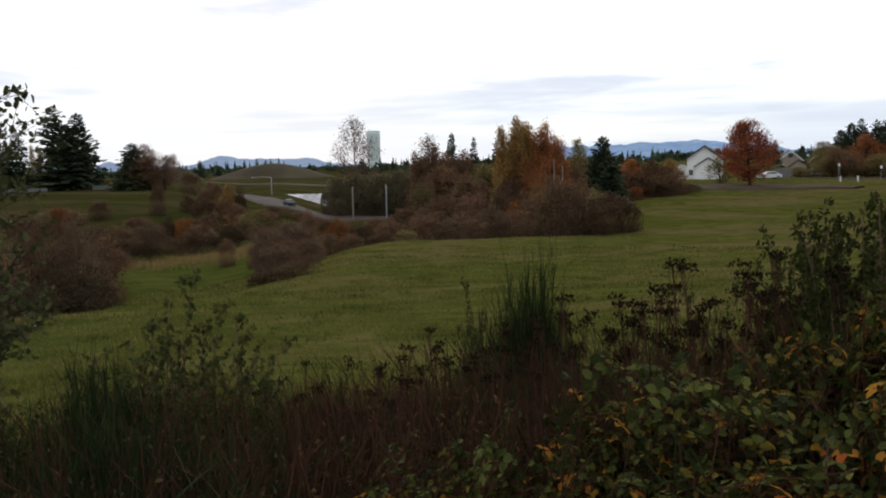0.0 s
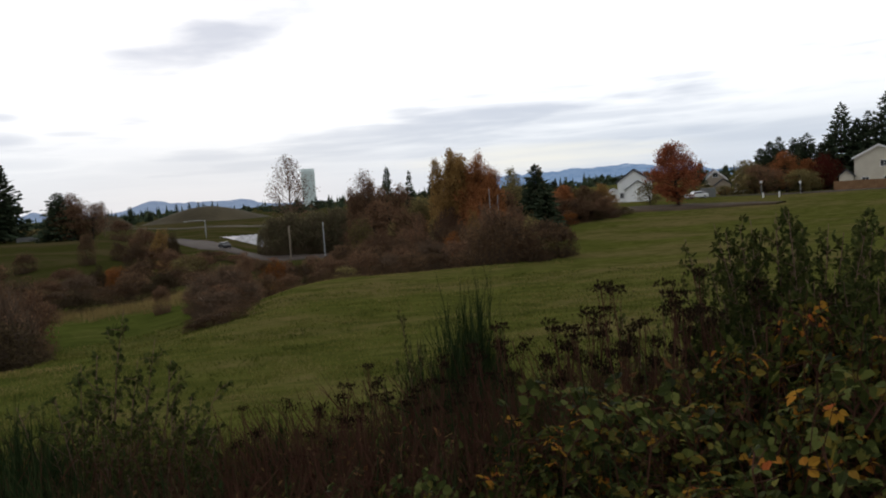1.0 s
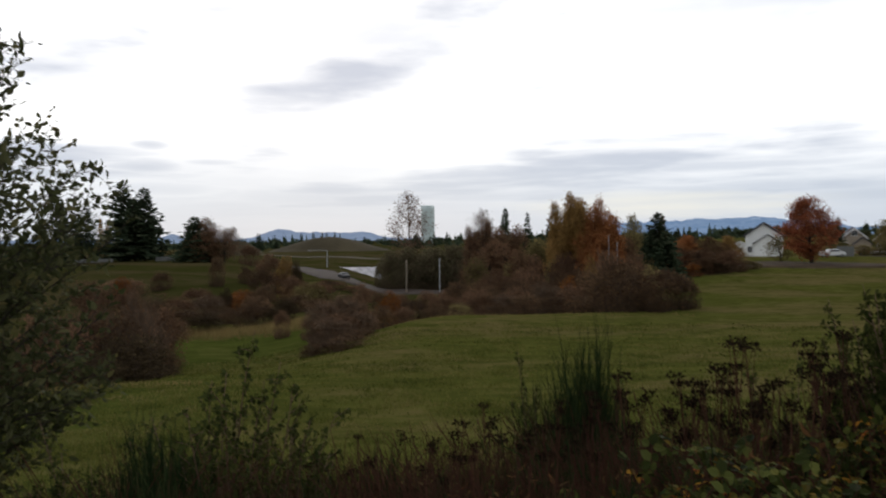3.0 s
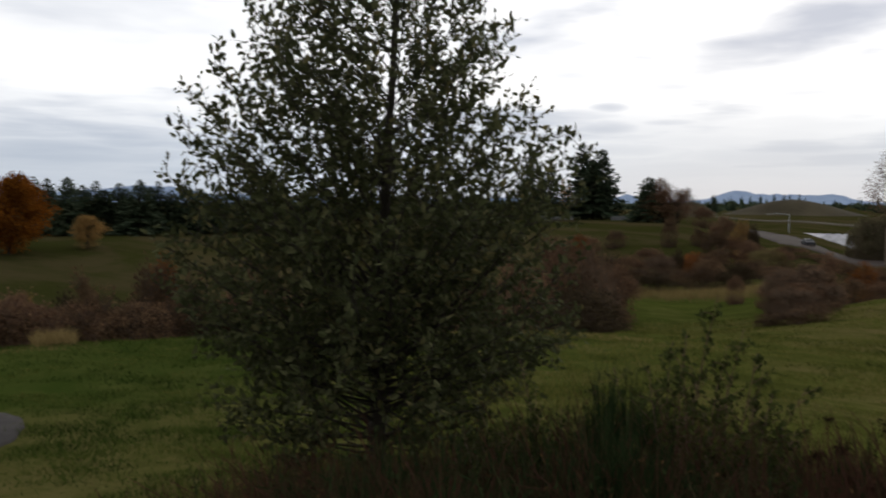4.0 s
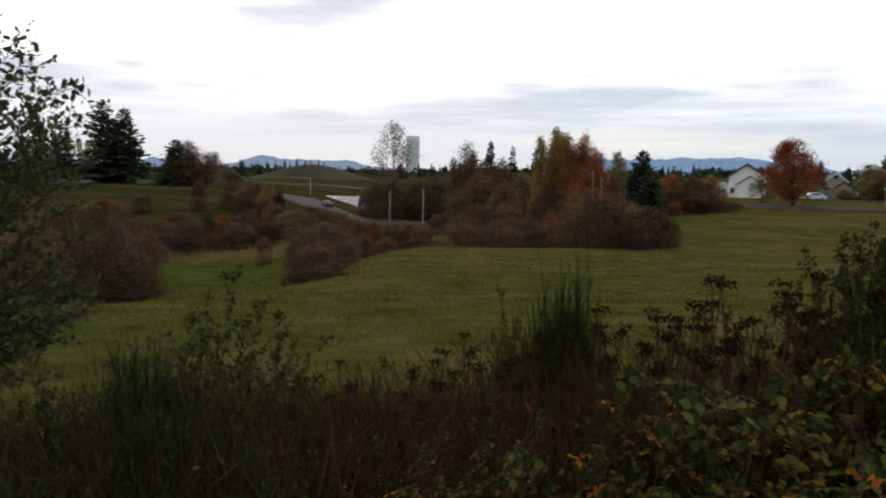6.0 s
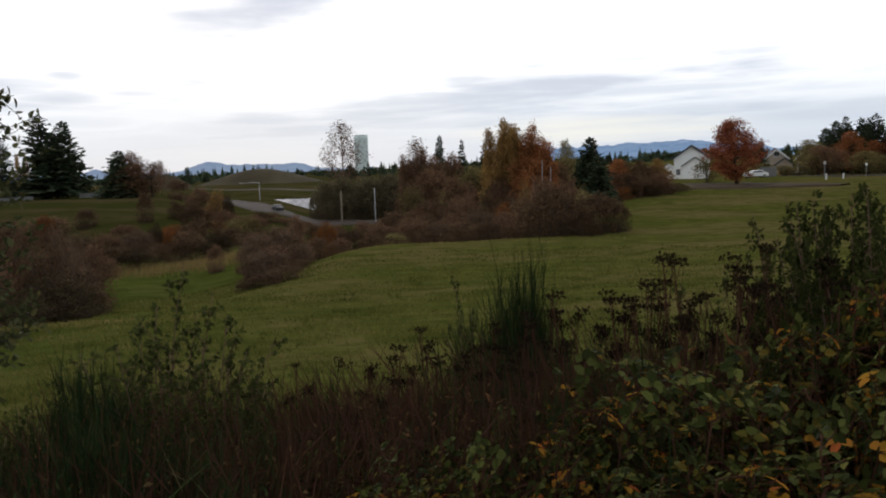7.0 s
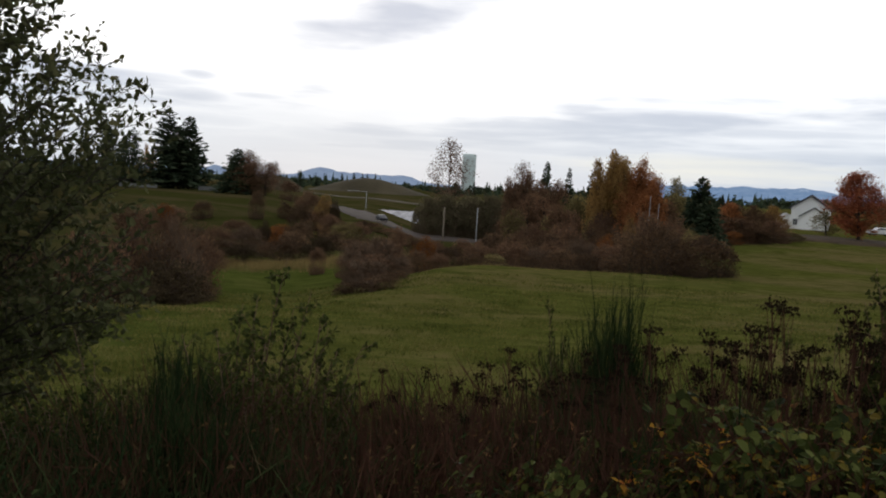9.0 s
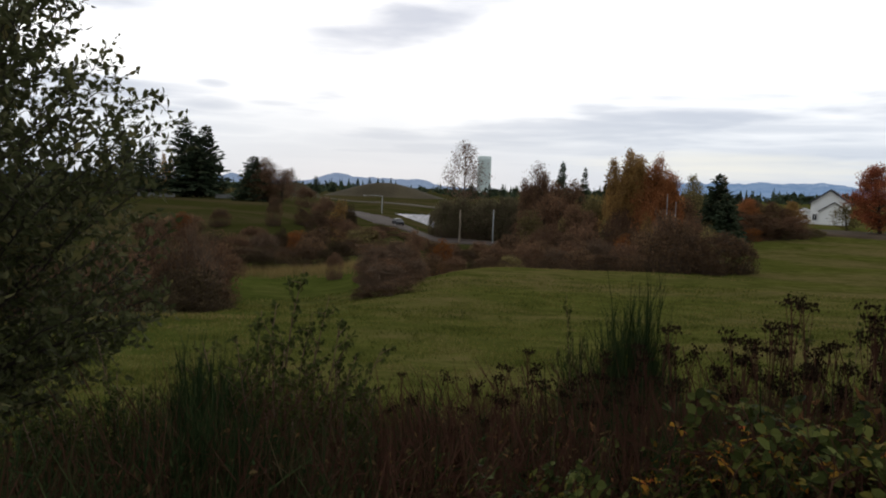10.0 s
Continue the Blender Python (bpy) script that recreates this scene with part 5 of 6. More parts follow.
# ---- thickets in the hollow ----
def round_bush(label, seed, mat, twig, leaves=2300, leaf=0.14, twigs=420, lobes=9):
    """A shrub 3 m high and 2 m to each side: lobed dome of small withered leaves on forked stems, fine twigs standing out of it."""
    rng = np.random.RandomState(seed)
    wood, crown = Soup(), Soup()
    a = rng.uniform(0, 6.3) + np.arange(lobes) * 2.4
    out = np.sqrt((np.arange(lobes) + 0.4) / lobes) * 1.3 * rng.uniform(0.8, 1.1, lobes)
    size = rng.uniform(0.5, 0.85, lobes)
    mid = np.stack([np.cos(a) * out, np.sin(a) * out, np.clip(2.35 - 0.62 * out ** 1.6 + rng.uniform(-0.35, 0.3, lobes), 0.55, None)], -1)
    for c, z in zip(mid, size):
        bp = bent((c[0] * 0.15, c[1] * 0.15, -0.15), c - np.array([c[0] * 0.1, c[1] * 0.1, 0.0]), np.linalg.norm(c) * 0.95, rng, 5, 0.02, 0.07)
        wood.tube(bp, np.linspace(0.035, 0.012, 6), 4)
    # twigs from the stems' ends through the shell
    k = rng.randint(0, lobes, twigs)
    d = unit(rng.normal(size=(twigs, 3)) + np.array([0, 0, 0.35]))
    c0 = mid[k] + d * (size[k] * rng.uniform(0.0, 0.55, twigs))[:, None]
    tip = mid[k] + unit(d + rng.normal(size=(twigs, 3)) * 0.25 + np.array([0, 0, 0.2])) * (size[k] * rng.uniform(0.85, 1.38, twigs))[:, None]
    wood.blades(c0, tip, 0.022, rng)
    # skirt of low shoots down to the ground
    n = twigs // 2
    b, q = rng.uniform(0, 6.3, n), np.sqrt(rng.uniform(0, 1, n)) * 1.75
    foot = np.stack([np.cos(b) * q * 0.75, np.sin(b) * q * 0.75, np.full(n, -0.1)], -1)
    ends = np.stack([np.cos(b) * q, np.sin(b) * q, rng.uniform(0.5, 1.5, n)], -1) + rng.normal(size=(n, 3)) * 0.12
    wood.blades(foot, ends, 0.024, rng)
    # leaves in clumps near the shell, and along the skirt
    k = rng.randint(0, lobes, leaves)
    d = unit(rng.normal(size=(leaves, 3)) + np.array([0, 0, 0.25]))
    lump = 1 + 0.22 * np.sin(d[:, 0] * 7 + k) * np.sin(d[:, 1] * 6 + 2 * k) + 0.16 * np.sin(d[:, 2] * 9 + k)
    at = mid[k] + d * (size[k] * lump * rng.uniform(0.1, 1.0, leaves) ** 0.4)[:, None]
    j = rng.randint(0, n, leaves // 3)
    low = foot[j] + (ends[j] - foot[j]) * rng.uniform(0.15, 1.0, (len(j), 1)) + rng.normal(size=(len(j), 3)) * 0.08
    at, d = np.concatenate([at, low]), np.concatenate([d, unit(rng.normal(size=(len(j), 3)))])
    at[:, 2] = np.maximum(at[:, 2], 0.03)
    crown.leaves(at, unit(d + rng.normal(size=d.shape) * 0.8), leaf * rng.uniform(0.5, 1.35, len(at)), 0.62, 0.12, rng)
    fit_all(3.0, wood, crown)
    t = thing("thicket_shrub", label, "shrub")
    part_mesh("twig_growth", wood.mesh("twig_growth", twig), t, kind="stuff")
    part_mesh("foliage", crown.mesh("foliage", mat), t, kind="stuff")
    return t


BUSHES = {"plum": [round_bush("dark plum brown shrub with withered leaves", 57, M_PLUM, M_TWIG_DARK, 2500, 0.13, 520), round_bush("spreading dark plum brown shrub", 61, M_PLUM, M_TWIG_DARK, 2300, 0.13, 560, 11)],
          "brown": [round_bush("brown twiggy shrub with withered leaves", 51, M_BROWN, M_TWIG, 2300, 0.14, 520), round_bush("rounded brown shrub with withered leaves", 58, M_BROWN, M_TWIG, 2500, 0.13, 420, 7)],
          "twiggy": [round_bush("grey brown nearly bare shrub with fine twigs", 56, M_BROWN, M_TWIG_GREY, 900, 0.10, 1500, 10)],
          "dusk": [round_bush("rounded dark olive brown shrub", 64, M_DUSK, M_TWIG_DARK, 2500, 0.14, 320)],
          "olive": [round_bush("rounded olive green shrub turning brown", 59, M_OLIVE, M_TWIG, 2500, 0.14, 320)],
          "willow": [round_bush("grey olive willow shrub beside the road", 65, M_WILLOW, M_TWIG_GREY, 2500, 0.17, 700, 12)],
          "russet": [round_bush("russet autumn shrub with thinning leaves", 60, M_RUSSET, M_TWIG, 2300, 0.14, 420)],
          "gold": [round_bush("orange brown autumn shrub in the thicket", 55, M_GOLD, M_TWIG, 2300, 0.14, 420, 7)]}


def scrub(rows, group="thicket in the hollow"):
    """Shrubs by kind, bearing, distance, elevation of the top and half-width in metres."""
    for kind, a, r, el, half in rows:
        stand(pick.choice(BUSHES[kind]), USED, a, r, pick.uniform(0, 6.3), half / 1.85, max(0.12, rise(a, r, el) / 3.0), group=group)


# shrubs in the gully behind the grassy lip; dusk leaves in front paint in self-shadow
scrub((("dusk", -25.2, 35, -6.1, 1.8), ("twiggy", -25.8, 46, -3.2, 2.1), ("brown", -23.6, 48, -4.4, 1.6), ("dusk", -26.9, 35, -6.4, 1.4), ("brown", -28.1, 45, -3.4, 1.8), ("twiggy", -24.7, 40, -5.2, 1.5), ("plum", -23.6, 36, -7.3, 0.9), ("brown", -29.1, 40, -5.2, 1.5), ("dusk", -24.6, 33.5, -7.9, 1.7), ("dusk", -27.4, 33, -7.4, 1.3), ("brown", -24.4, 55, -4.6, 1.7), ("plum", -26.4, 40, -4.6, 1.6)))
# scrub beyond the swale
scrub((("plum", -21.9, 80, -4.6, 2.4), ("twiggy", -20.5, 88, -3.6, 2.3), ("dusk", -19.3, 92, -3.2, 1.0), ("dusk", -20.9, 71, -5.0, 2.3), ("russet", -18.1, 104, -3.4, 2.2), ("plum", -16.8, 98, -3.0, 2.4), ("plum", -17.7, 74, -4.4, 2.1), ("dusk", -16.0, 73, -4.7, 1.4), ("brown", -22.9, 66, -5.4, 1.7)))
scrub((("plum", -19.1, 78, -4.6, 1.3), ("twiggy", -23.7, 56, -5.7, 1.2), ("dusk", -15.2, 75, -4.0, 1.5), ("brown", -22.4, 96, -3.7, 2.4), ("plum", -17.2, 86, -3.8, 2.0), ("russet", -18.6, 98, -3.7, 1.5), ("brown", -19.8, 100, -3.8, 2.0), ("plum", -23.8, 90, -3.5, 2.6), ("brown", -25.6, 96, -3.0, 2.8)))
# single shrubs up the far slope
scrub((("plum", -23.6, 123, -2.0, 1.9), ("plum", -19.9, 123, -1.0, 1.5), ("brown", -17.7, 160, -0.3, 2.5), ("plum", -17.9, 126, -1.7, 1.6), ("brown", -16.3, 132, -0.9, 2.9), ("gold", -15.2, 122, -1.1, 1.7), ("dusk", -14.4, 120, -1.4, 1.2), ("olive", -13.6, 97, -3.0, 2.7), ("gold", -14.8, 114, -3.0, 2.3)))
scrub((("brown", -12.7, 98, -3.0, 2.1), ("brown", -25.9, 124, -2.4, 3.6), ("russet", -26.1, 120, -2.3, 1.6), ("brown", -15.7, 122, -2.3, 3.0), ("plum", -14.4, 86, -3.8, 2.2), ("brown", -21.3, 105, -3.2, 2.3), ("plum", -13.0, 80, -4.2, 2.0), ("plum", -16.9, 112, -2.0, 2.2), ("brown", -14.6, 104, -2.5, 2.0), ("brown", -28.0, 104, -2.5, 3.2)))
# the shrub standing out on the meadow
scrub((("twiggy", -11.6, 51, -3.9, 2.1), ("twiggy", -12.4, 50, -4.6, 1.5), ("brown", -10.3, 52, -4.4, 1.4), ("plum", -12.3, 39.5, -7.1, 1.4), ("plum", -10.7, 40.5, -6.7, 1.2), ("plum", -13.4, 40, -7.7, 0.8), ("twiggy", -11.9, 46, -5.4, 1.6), ("twiggy", -10.2, 50, -4.9, 1.6), ("brown", -15.5, 60, -4.9, 0.75), ("brown", -13.4, 55, -5.6, 1.0), ("brown", -11.3, 49, -5.2, 1.6), ("plum", -9.6, 46, -6.3, 0.8)))
# front row behind the crest
scrub((("brown", -9.7, 80, -3.1, 1.4), ("russet", -7.8, 72, -3.7, 1.4), ("brown", -7.0, 76, -4.0, 1.4), ("plum", -5.7, 70, -4.3, 1.8), ("brown", -3.7, 68, -4.0, 1.7), ("brown", -1.4, 70, -3.7, 1.9), ("twiggy", 0.6, 70, -3.9, 1.8), ("plum", 2.3, 68, -4.0, 1.6), ("twiggy", 3.8, 76, -3.1, 2.0), ("russet", 5.5, 80, -2.75, 1.5)))
scrub((("brown", 5.6, 70, -3.4, 1.8), ("plum", 7.5, 68, -3.2, 1.7), ("plum", 8.5, 63, -1.4, 2.3), ("plum", 9.8, 67, -2.05, 1.9), ("plum", 12.2, 65, -2.2, 2.2), ("plum", 13.3, 66, -2.7, 1.6), ("plum", 7.0, 76, -2.1, 2.0), ("olive", -2.6, 64, -4.7, 1.2), ("plum", -4.5, 66, -4.75, 1.4), ("plum", -8.4, 66, -4.75, 1.3)))
scrub((("plum", 0.2, 64, -4.6, 1.4), ("plum", 4.2, 65, -4.2, 1.6), ("plum", 10.6, 64, -3.4, 1.8), ("plum", 6.3, 64, -4.1, 1.5), ("brown", -6.6, 66, -4.9, 1.3), ("brown", 1.7, 80, -3.4, 2.0), ("plum", -2.4, 80, -3.9, 2.2), ("plum", 11.6, 62, -4.1, 1.2), ("brown", -9.2, 58, -5.6, 1.0), ("plum", -10.6, 90, -3.9, 1.8)))
scrub((("brown", -4.9, 118, -3.75, 2.0), ("plum", -6.9, 112, -4.0, 1.9), ("brown", -3.5, 120, -3.7, 1.9), ("plum", -2.3, 118, -3.2, 2.4), ("brown", -8.4, 116, -3.8, 1.6), ("plum", -1.0, 112, -2.9, 2.4), ("brown", -10.4, 132, -3.3, 2.2), ("brown", -9.3, 128, -3.6, 2.0), ("brown", -11.6, 130, -2.95, 2.0), ("plum", -12.4, 122, -2.8, 2.0)))
# deeper rows under the poplars
scrub((("brown", 0.1, 104, -2.35, 3.0), ("brown", 2.3, 104, -2.1, 3.0), ("plum", 4.3, 100, -2.15, 2.9), ("olive", 4.7, 112, -1.1, 2.9), ("gold", 6.9, 92, -1.25, 1.2), ("brown", 2.7, 116, -1.2, 2.5), ("olive", -1.2, 118, -1.35, 2.9), ("brown", 8.1, 100, -0.95, 2.5), ("olive", 1.5, 120, -1.25, 2.6)))
scrub((("plum", -2.7, 104, -3.05, 2.5), ("plum", -0.7, 90, -3.3, 1.9), ("brown", 9.9, 96, -1.2, 2.1), ("olive", 11.1, 92, -2.0, 1.7), ("olive", 6.2, 122, -0.2, 3.2), ("plum", 1.6, 96, -2.85, 2.8), ("plum", 6.0, 96, -2.0, 2.6), ("brown", 5.2, 108, -1.0, 2.6), ("plum", 9.4, 84, -1.9, 2.2), ("olive", 10.8, 104, -1.6, 2.0), ("plum", 3.2, 90, -2.9, 2.2)))
# low growth at the field edge before the white house
scrub((("brown", 13.0, 112, -1.6, 2.4), ("brown", 14.4, 112, -1.7, 2.4), ("dusk", 15.6, 114, -1.8, 2.2), ("brown", 16.6, 118, -1.7, 2.2), ("russet", 13.8, 108, -1.9, 1.6), ("olive", 17.6, 124, -1.7, 1.8)))
# willows between the road and the poplars
scrub((("willow", -7.5, 174, -0.8, 3.3), ("willow", -6.3, 177, -0.55, 4.1), ("willow", -4.7, 175, -0.6, 4.3), ("willow", -3.2, 172, -0.4, 4.3), ("willow", -2.0, 170, -0.55, 3.8), ("willow", -8.3, 178, -1.6, 1.9), ("willow", -5.4, 172, -1.75, 4.8), ("willow", -3.8, 171, -1.95, 4.3), ("willow", -2.5, 168, -1.6, 3.6), ("brown", -1.6, 150, -1.9, 3.6), ("willow", -7.0, 172, -2.2, 2.6)))
# bank of shrubs along the gully to the west
scrub((("plum", -67.8, 40, -5.15, 2.6), ("brown", -64.8, 50, -5.9, 1.9), ("gold", -64.1, 56, -6.1, 0.9), ("plum", -60.8, 62, -4.6, 1.4), ("plum", -59.5, 44, -5.8, 1.5), ("russet", -55.6, 66, -3.6, 1.5), ("plum", -56.3, 50, -4.3, 2.2), ("plum", -54.2, 42, -5.1, 1.9), ("plum", -69.1, 36, -5.5, 1.8), ("plum", -65.9, 36, -6.7, 1.8), ("plum", -62.0, 38, -6.9, 1.8)))
scrub((("plum", -58.0, 36, -7.0, 1.8), ("brown", -49.4, 48, -4.3, 2.8), ("plum", -45.4, 42, -5.9, 2.4), ("brown", -39.6, 50, -5.1, 2.9), ("brown", -34.6, 48, -5.0, 2.8), ("brown", -30.8, 46, -4.1, 2.7), ("plum", -51.8, 36, -7.1, 1.8), ("plum", -46.2, 36, -7.5, 1.8), ("plum", -41.2, 36, -7.5, 1.8), ("plum", -35.4, 36, -7.4, 1.8), ("plum", -30.4, 36, -7.2, 1.7)))
for i in range(34):
    a = -76 + 46 * (i + pick.random()) / 34
    scrub(((pick.choice(("plum", "plum", "brown", "dusk")), a, pick.uniform(33, 52), pick.uniform(-7.6, -5.9), pick.uniform(1.2, 2.2)),))


# ---- plants close by ----
def turned_leaves(s, c, along, face, size, width, rng, fold=0.12):
    """Broad six-pointed leaves that turn their upper side to face."""
    n = len(c)
    size = np.broadcast_to(np.asarray(size, dtype=np.float64), (n,))[:, None]
    along = unit(along)
    side = unit(np.cross(along, face))
    up = np.cross(side, along)
    p = [c, c + along * size * 0.28 + side * size * width * 0.46 + up * size * fold, c + along * size * 0.66 + side * size * width * 0.40 + up * size * fold * 0.7, c + along * size - up * size * fold,
         c + along * size * 0.66 - side * size * width * 0.40 + up * size * fold * 0.7, c + along * size * 0.28 - side * size * width * 0.46 + up * size * fold]
    f = np.array([[0, 1, 2], [0, 2, 3], [0, 3, 4], [0, 4, 5]])
    s.add(np.stack(p, 1).reshape(-1, 3), (f[None] + (np.arange(n) * 6)[:, None, None]).reshape(-1, 3))


def broom(seed, h, w, label, stems=130):
    """Bundle of stiff upright green rods with rod-like side shoots."""
    rng = np.random.RandomState(seed)
    s, g = Soup(), Soup()
    for i in range(stems):
        a, q = rng.uniform(0, 6.3), rng.uniform(0, 1) ** 0.6
        L = h * (1.02 - 0.45 * q * rng.uniform(0.3, 1.2)) * rng.uniform(0.75, 1.0)
        d = np.array([math.cos(a) * q * w / h, math.sin(a) * q * w / h, 1.0])
        bp = bent((math.cos(a) * 0.06 * q, math.sin(a) * 0.06 * q, -0.05), d, L, rng, 5, 0.03, 0.04)
        s.tube(bp, np.linspace(0.006, 0.0016, 6), 3)
        m = 20
        f = rng.uniform(0.2, 0.98, m)
        c = np.stack([np.interp(f * 5, np.arange(6), bp[:, e]) for e in range(3)], -1)
        dd = unit(unit(d)[None] + rng.normal(size=(m, 3)) * 0.22)
        g.blades(c, c + dd * rng.uniform(0.10, 0.28, (m, 1)) * h / 1.6, 0.0055, rng)
    fit_all(h, s, g)
    t = thing("broom_bush", label, "shrub")
    part_mesh("rod_growth", s.mesh("rod_growth", M_BROOM), t, kind="stuff")
    part_mesh("shoot_growth", g.mesh("shoot_growth", M_BROOM), t, kind="stuff")
    return t


def tansy(seed, h, label, stems=7, heads=True, leafy=0.5, mat=None):
    """Tall dead weed: straight russet stems, withered leaves and flat clusters of dark seed heads."""
    rng = np.random.RandomState(seed)
    s, g, k = Soup(), Soup(), Soup()
    for i in range(stems):
        a = rng.uniform(0, 6.3)
        L = h * rng.uniform(0.72, 1.02)
        bp = bent((math.cos(a) * 0.08, math.sin(a) * 0.08, -0.05), (math.cos(a) * 0.12, math.sin(a) * 0.12, 1), L, rng, 6, 0.02, 0.045)
        s.tube(bp, np.linspace(0.0065, 0.003, 7), 4)
        if heads:
            for b in range(rng.randint(4, 8)):
                f = rng.uniform(0.84, 0.97)
                o = np.array([np.interp(f * 6, np.arange(7), bp[:, e]) for e in range(3)])
                d = unit(rng.normal(size=3) * np.array([1, 1, 0.0]))
                tip = o + d * rng.uniform(0.015, 0.06)
                tip[2] = bp[-1, 2] - rng.uniform(-0.01, 0.035)
                s.tube([o, (o + tip) / 2 + np.array([0, 0, -0.004]), tip], [0.0025, 0.002, 0.0018], 3)
                n = 20
                c = tip + rng.normal(size=(n, 3)) * np.array([0.022, 0.022, 0.006])
                k.leaves(c, rng.normal(size=(n, 3)) + np.array([0, 0, 0.6]), rng.uniform(0.010, 0.019, n), 0.9, 0.3, rng)
        m = int(26 * leafy * L)
        f = rng.uniform(0.1, 0.74 if heads else 0.93, m)
        c = np.stack([np.interp(f * 6, np.arange(7), bp[:, e]) for e in range(3)], -1)
        g.leaves(c, rng.normal(size=(m, 3)) + np.array([0, 0, -0.3]), rng.uniform(0.03, 0.085, m), 0.32, 0.1, rng)
    fit_all(h, s, g, *([k] if heads else []))
    t = thing("dead_weed", label, "weed")
    part_mesh("stem_growth", s.mesh("stem_growth", M_REDSTEM), t, kind="stuff")
    if heads:
        part_mesh("seed_head", k.mesh("seed_head", M_SEED), t, kind="stuff")
    part_mesh("foliage", g.mesh("foliage", mat or M_BROWN), t, kind="stuff")
    return t


def tangle(seed, h, w, label, stalk, mat, stems=110, leafn=260):
    """Low tangle of dead stems and grasses."""
    rng = np.random.RandomState(seed)
    s, g = Soup(), Soup()
    a, q = rng.uniform(0, 6.3, stems), np.sqrt(rng.uniform(0, 1, stems)) * w
    c = np.stack([np.cos(a) * q, np.sin(a) * q, np.full(stems, -0.06)], -1)
    d = unit(rng.normal(size=(stems, 3)) * np.array([0.28, 0.28, 0.05]) + np.array([0, 0, 1]))
    L = h * rng.uniform(0.45, 1.0, (stems, 1))
    s.blades(c, c + d * L, 0.005, rng, 0.0)
    for i in range(4):
        f = rng.uniform(0.3, 0.95, (stems, 1))
        o = c + d * L * f
        s.blades(o, o + unit(d + rng.normal(size=(stems, 3)) * 0.5) * L * 0.22, 0.0045, rng)
    k = rng.randint(0, stems, leafn)
    o = c[k] + d[k] * L[k] * rng.uniform(0.15, 0.95, (leafn, 1))
    g.leaves(o + rng.normal(size=(leafn, 3)) * 0.03, rng.normal(size=(leafn, 3)), rng.uniform(0.012, 0.036, leafn), 0.45, 0.15, rng)
    fit_all(h, s, g)
    t = thing("weed_tangle", label, "weed")
    part_mesh("stem_growth", s.mesh("stem_growth", stalk), t, kind="stuff")
    part_mesh("foliage", g.mesh("foliage", mat), t, kind="stuff")
    return t


def sapling(seed, h, w, label, mat, leaf=0.035, stems=5, twigs=14, per=9, bark=None, width=0.7, even=(0.6, 0.92)):
    """Young leafy shoots with small round leaves."""
    rng = np.random.RandomState(seed)
    s, g = Soup(), Soup()
    for i in range(stems):
        a = rng.uniform(0, 6.3)
        q = 0.15 if i == 0 else rng.uniform(0.4, 1.0)
        L = h * (1.0 if i == 0 else rng.uniform(*even))
        bp = bent((math.cos(a) * 0.05 * q, math.sin(a) * 0.05 * q, -0.05), (math.cos(a) * q * w / h, math.sin(a) * q * w / h, 1), L, rng, 6, 0.03, 0.06)
        s.tube(bp, np.linspace(0.010, 0.0022, 7), 4)
        for b in range(twigs):
            f = 0.22 + 0.76 * (b + rng.uniform()) / twigs
            o = np.array([np.interp(f * 6, np.arange(7), bp[:, e]) for e in range(3)])
            d = unit(rng.normal(size=3) * np.array([1, 1, 0.3]) + np.array([0, 0, 0.8]))
            l2 = w * rng.uniform(0.3, 0.75) * (1.15 - f)
            tw = bent(o, d, max(0.08, l2), rng, 3, 0.05, 0.12)
            s.tube(tw, np.linspace(0.0032, 0.0012, 4), 3)
            u = rng.uniform(0.15, 1.05, per)
            c = np.stack([np.interp(u * 3, np.arange(4), tw[:, e]) for e in range(3)], -1)
            dd = unit(rng.normal(size=(per, 3)) + d * 0.5)
            turned_leaves(g, c + dd * 0.006, dd, unit(rng.normal(size=(per, 3)) * 0.8 + np.array([0, 0, 1])), leaf * rng.uniform(0.6, 1.3, per), width, rng)
    fit_all(h, s, g)
    t = thing("leafy_shrub", label, "shrub")
    part_mesh("stem_growth", s.mesh("stem_growth", bark or M_TWIG, True), t, kind="stuff")
    part_mesh("foliage", g.mesh("foliage", mat), t, kind="stuff")
    return t


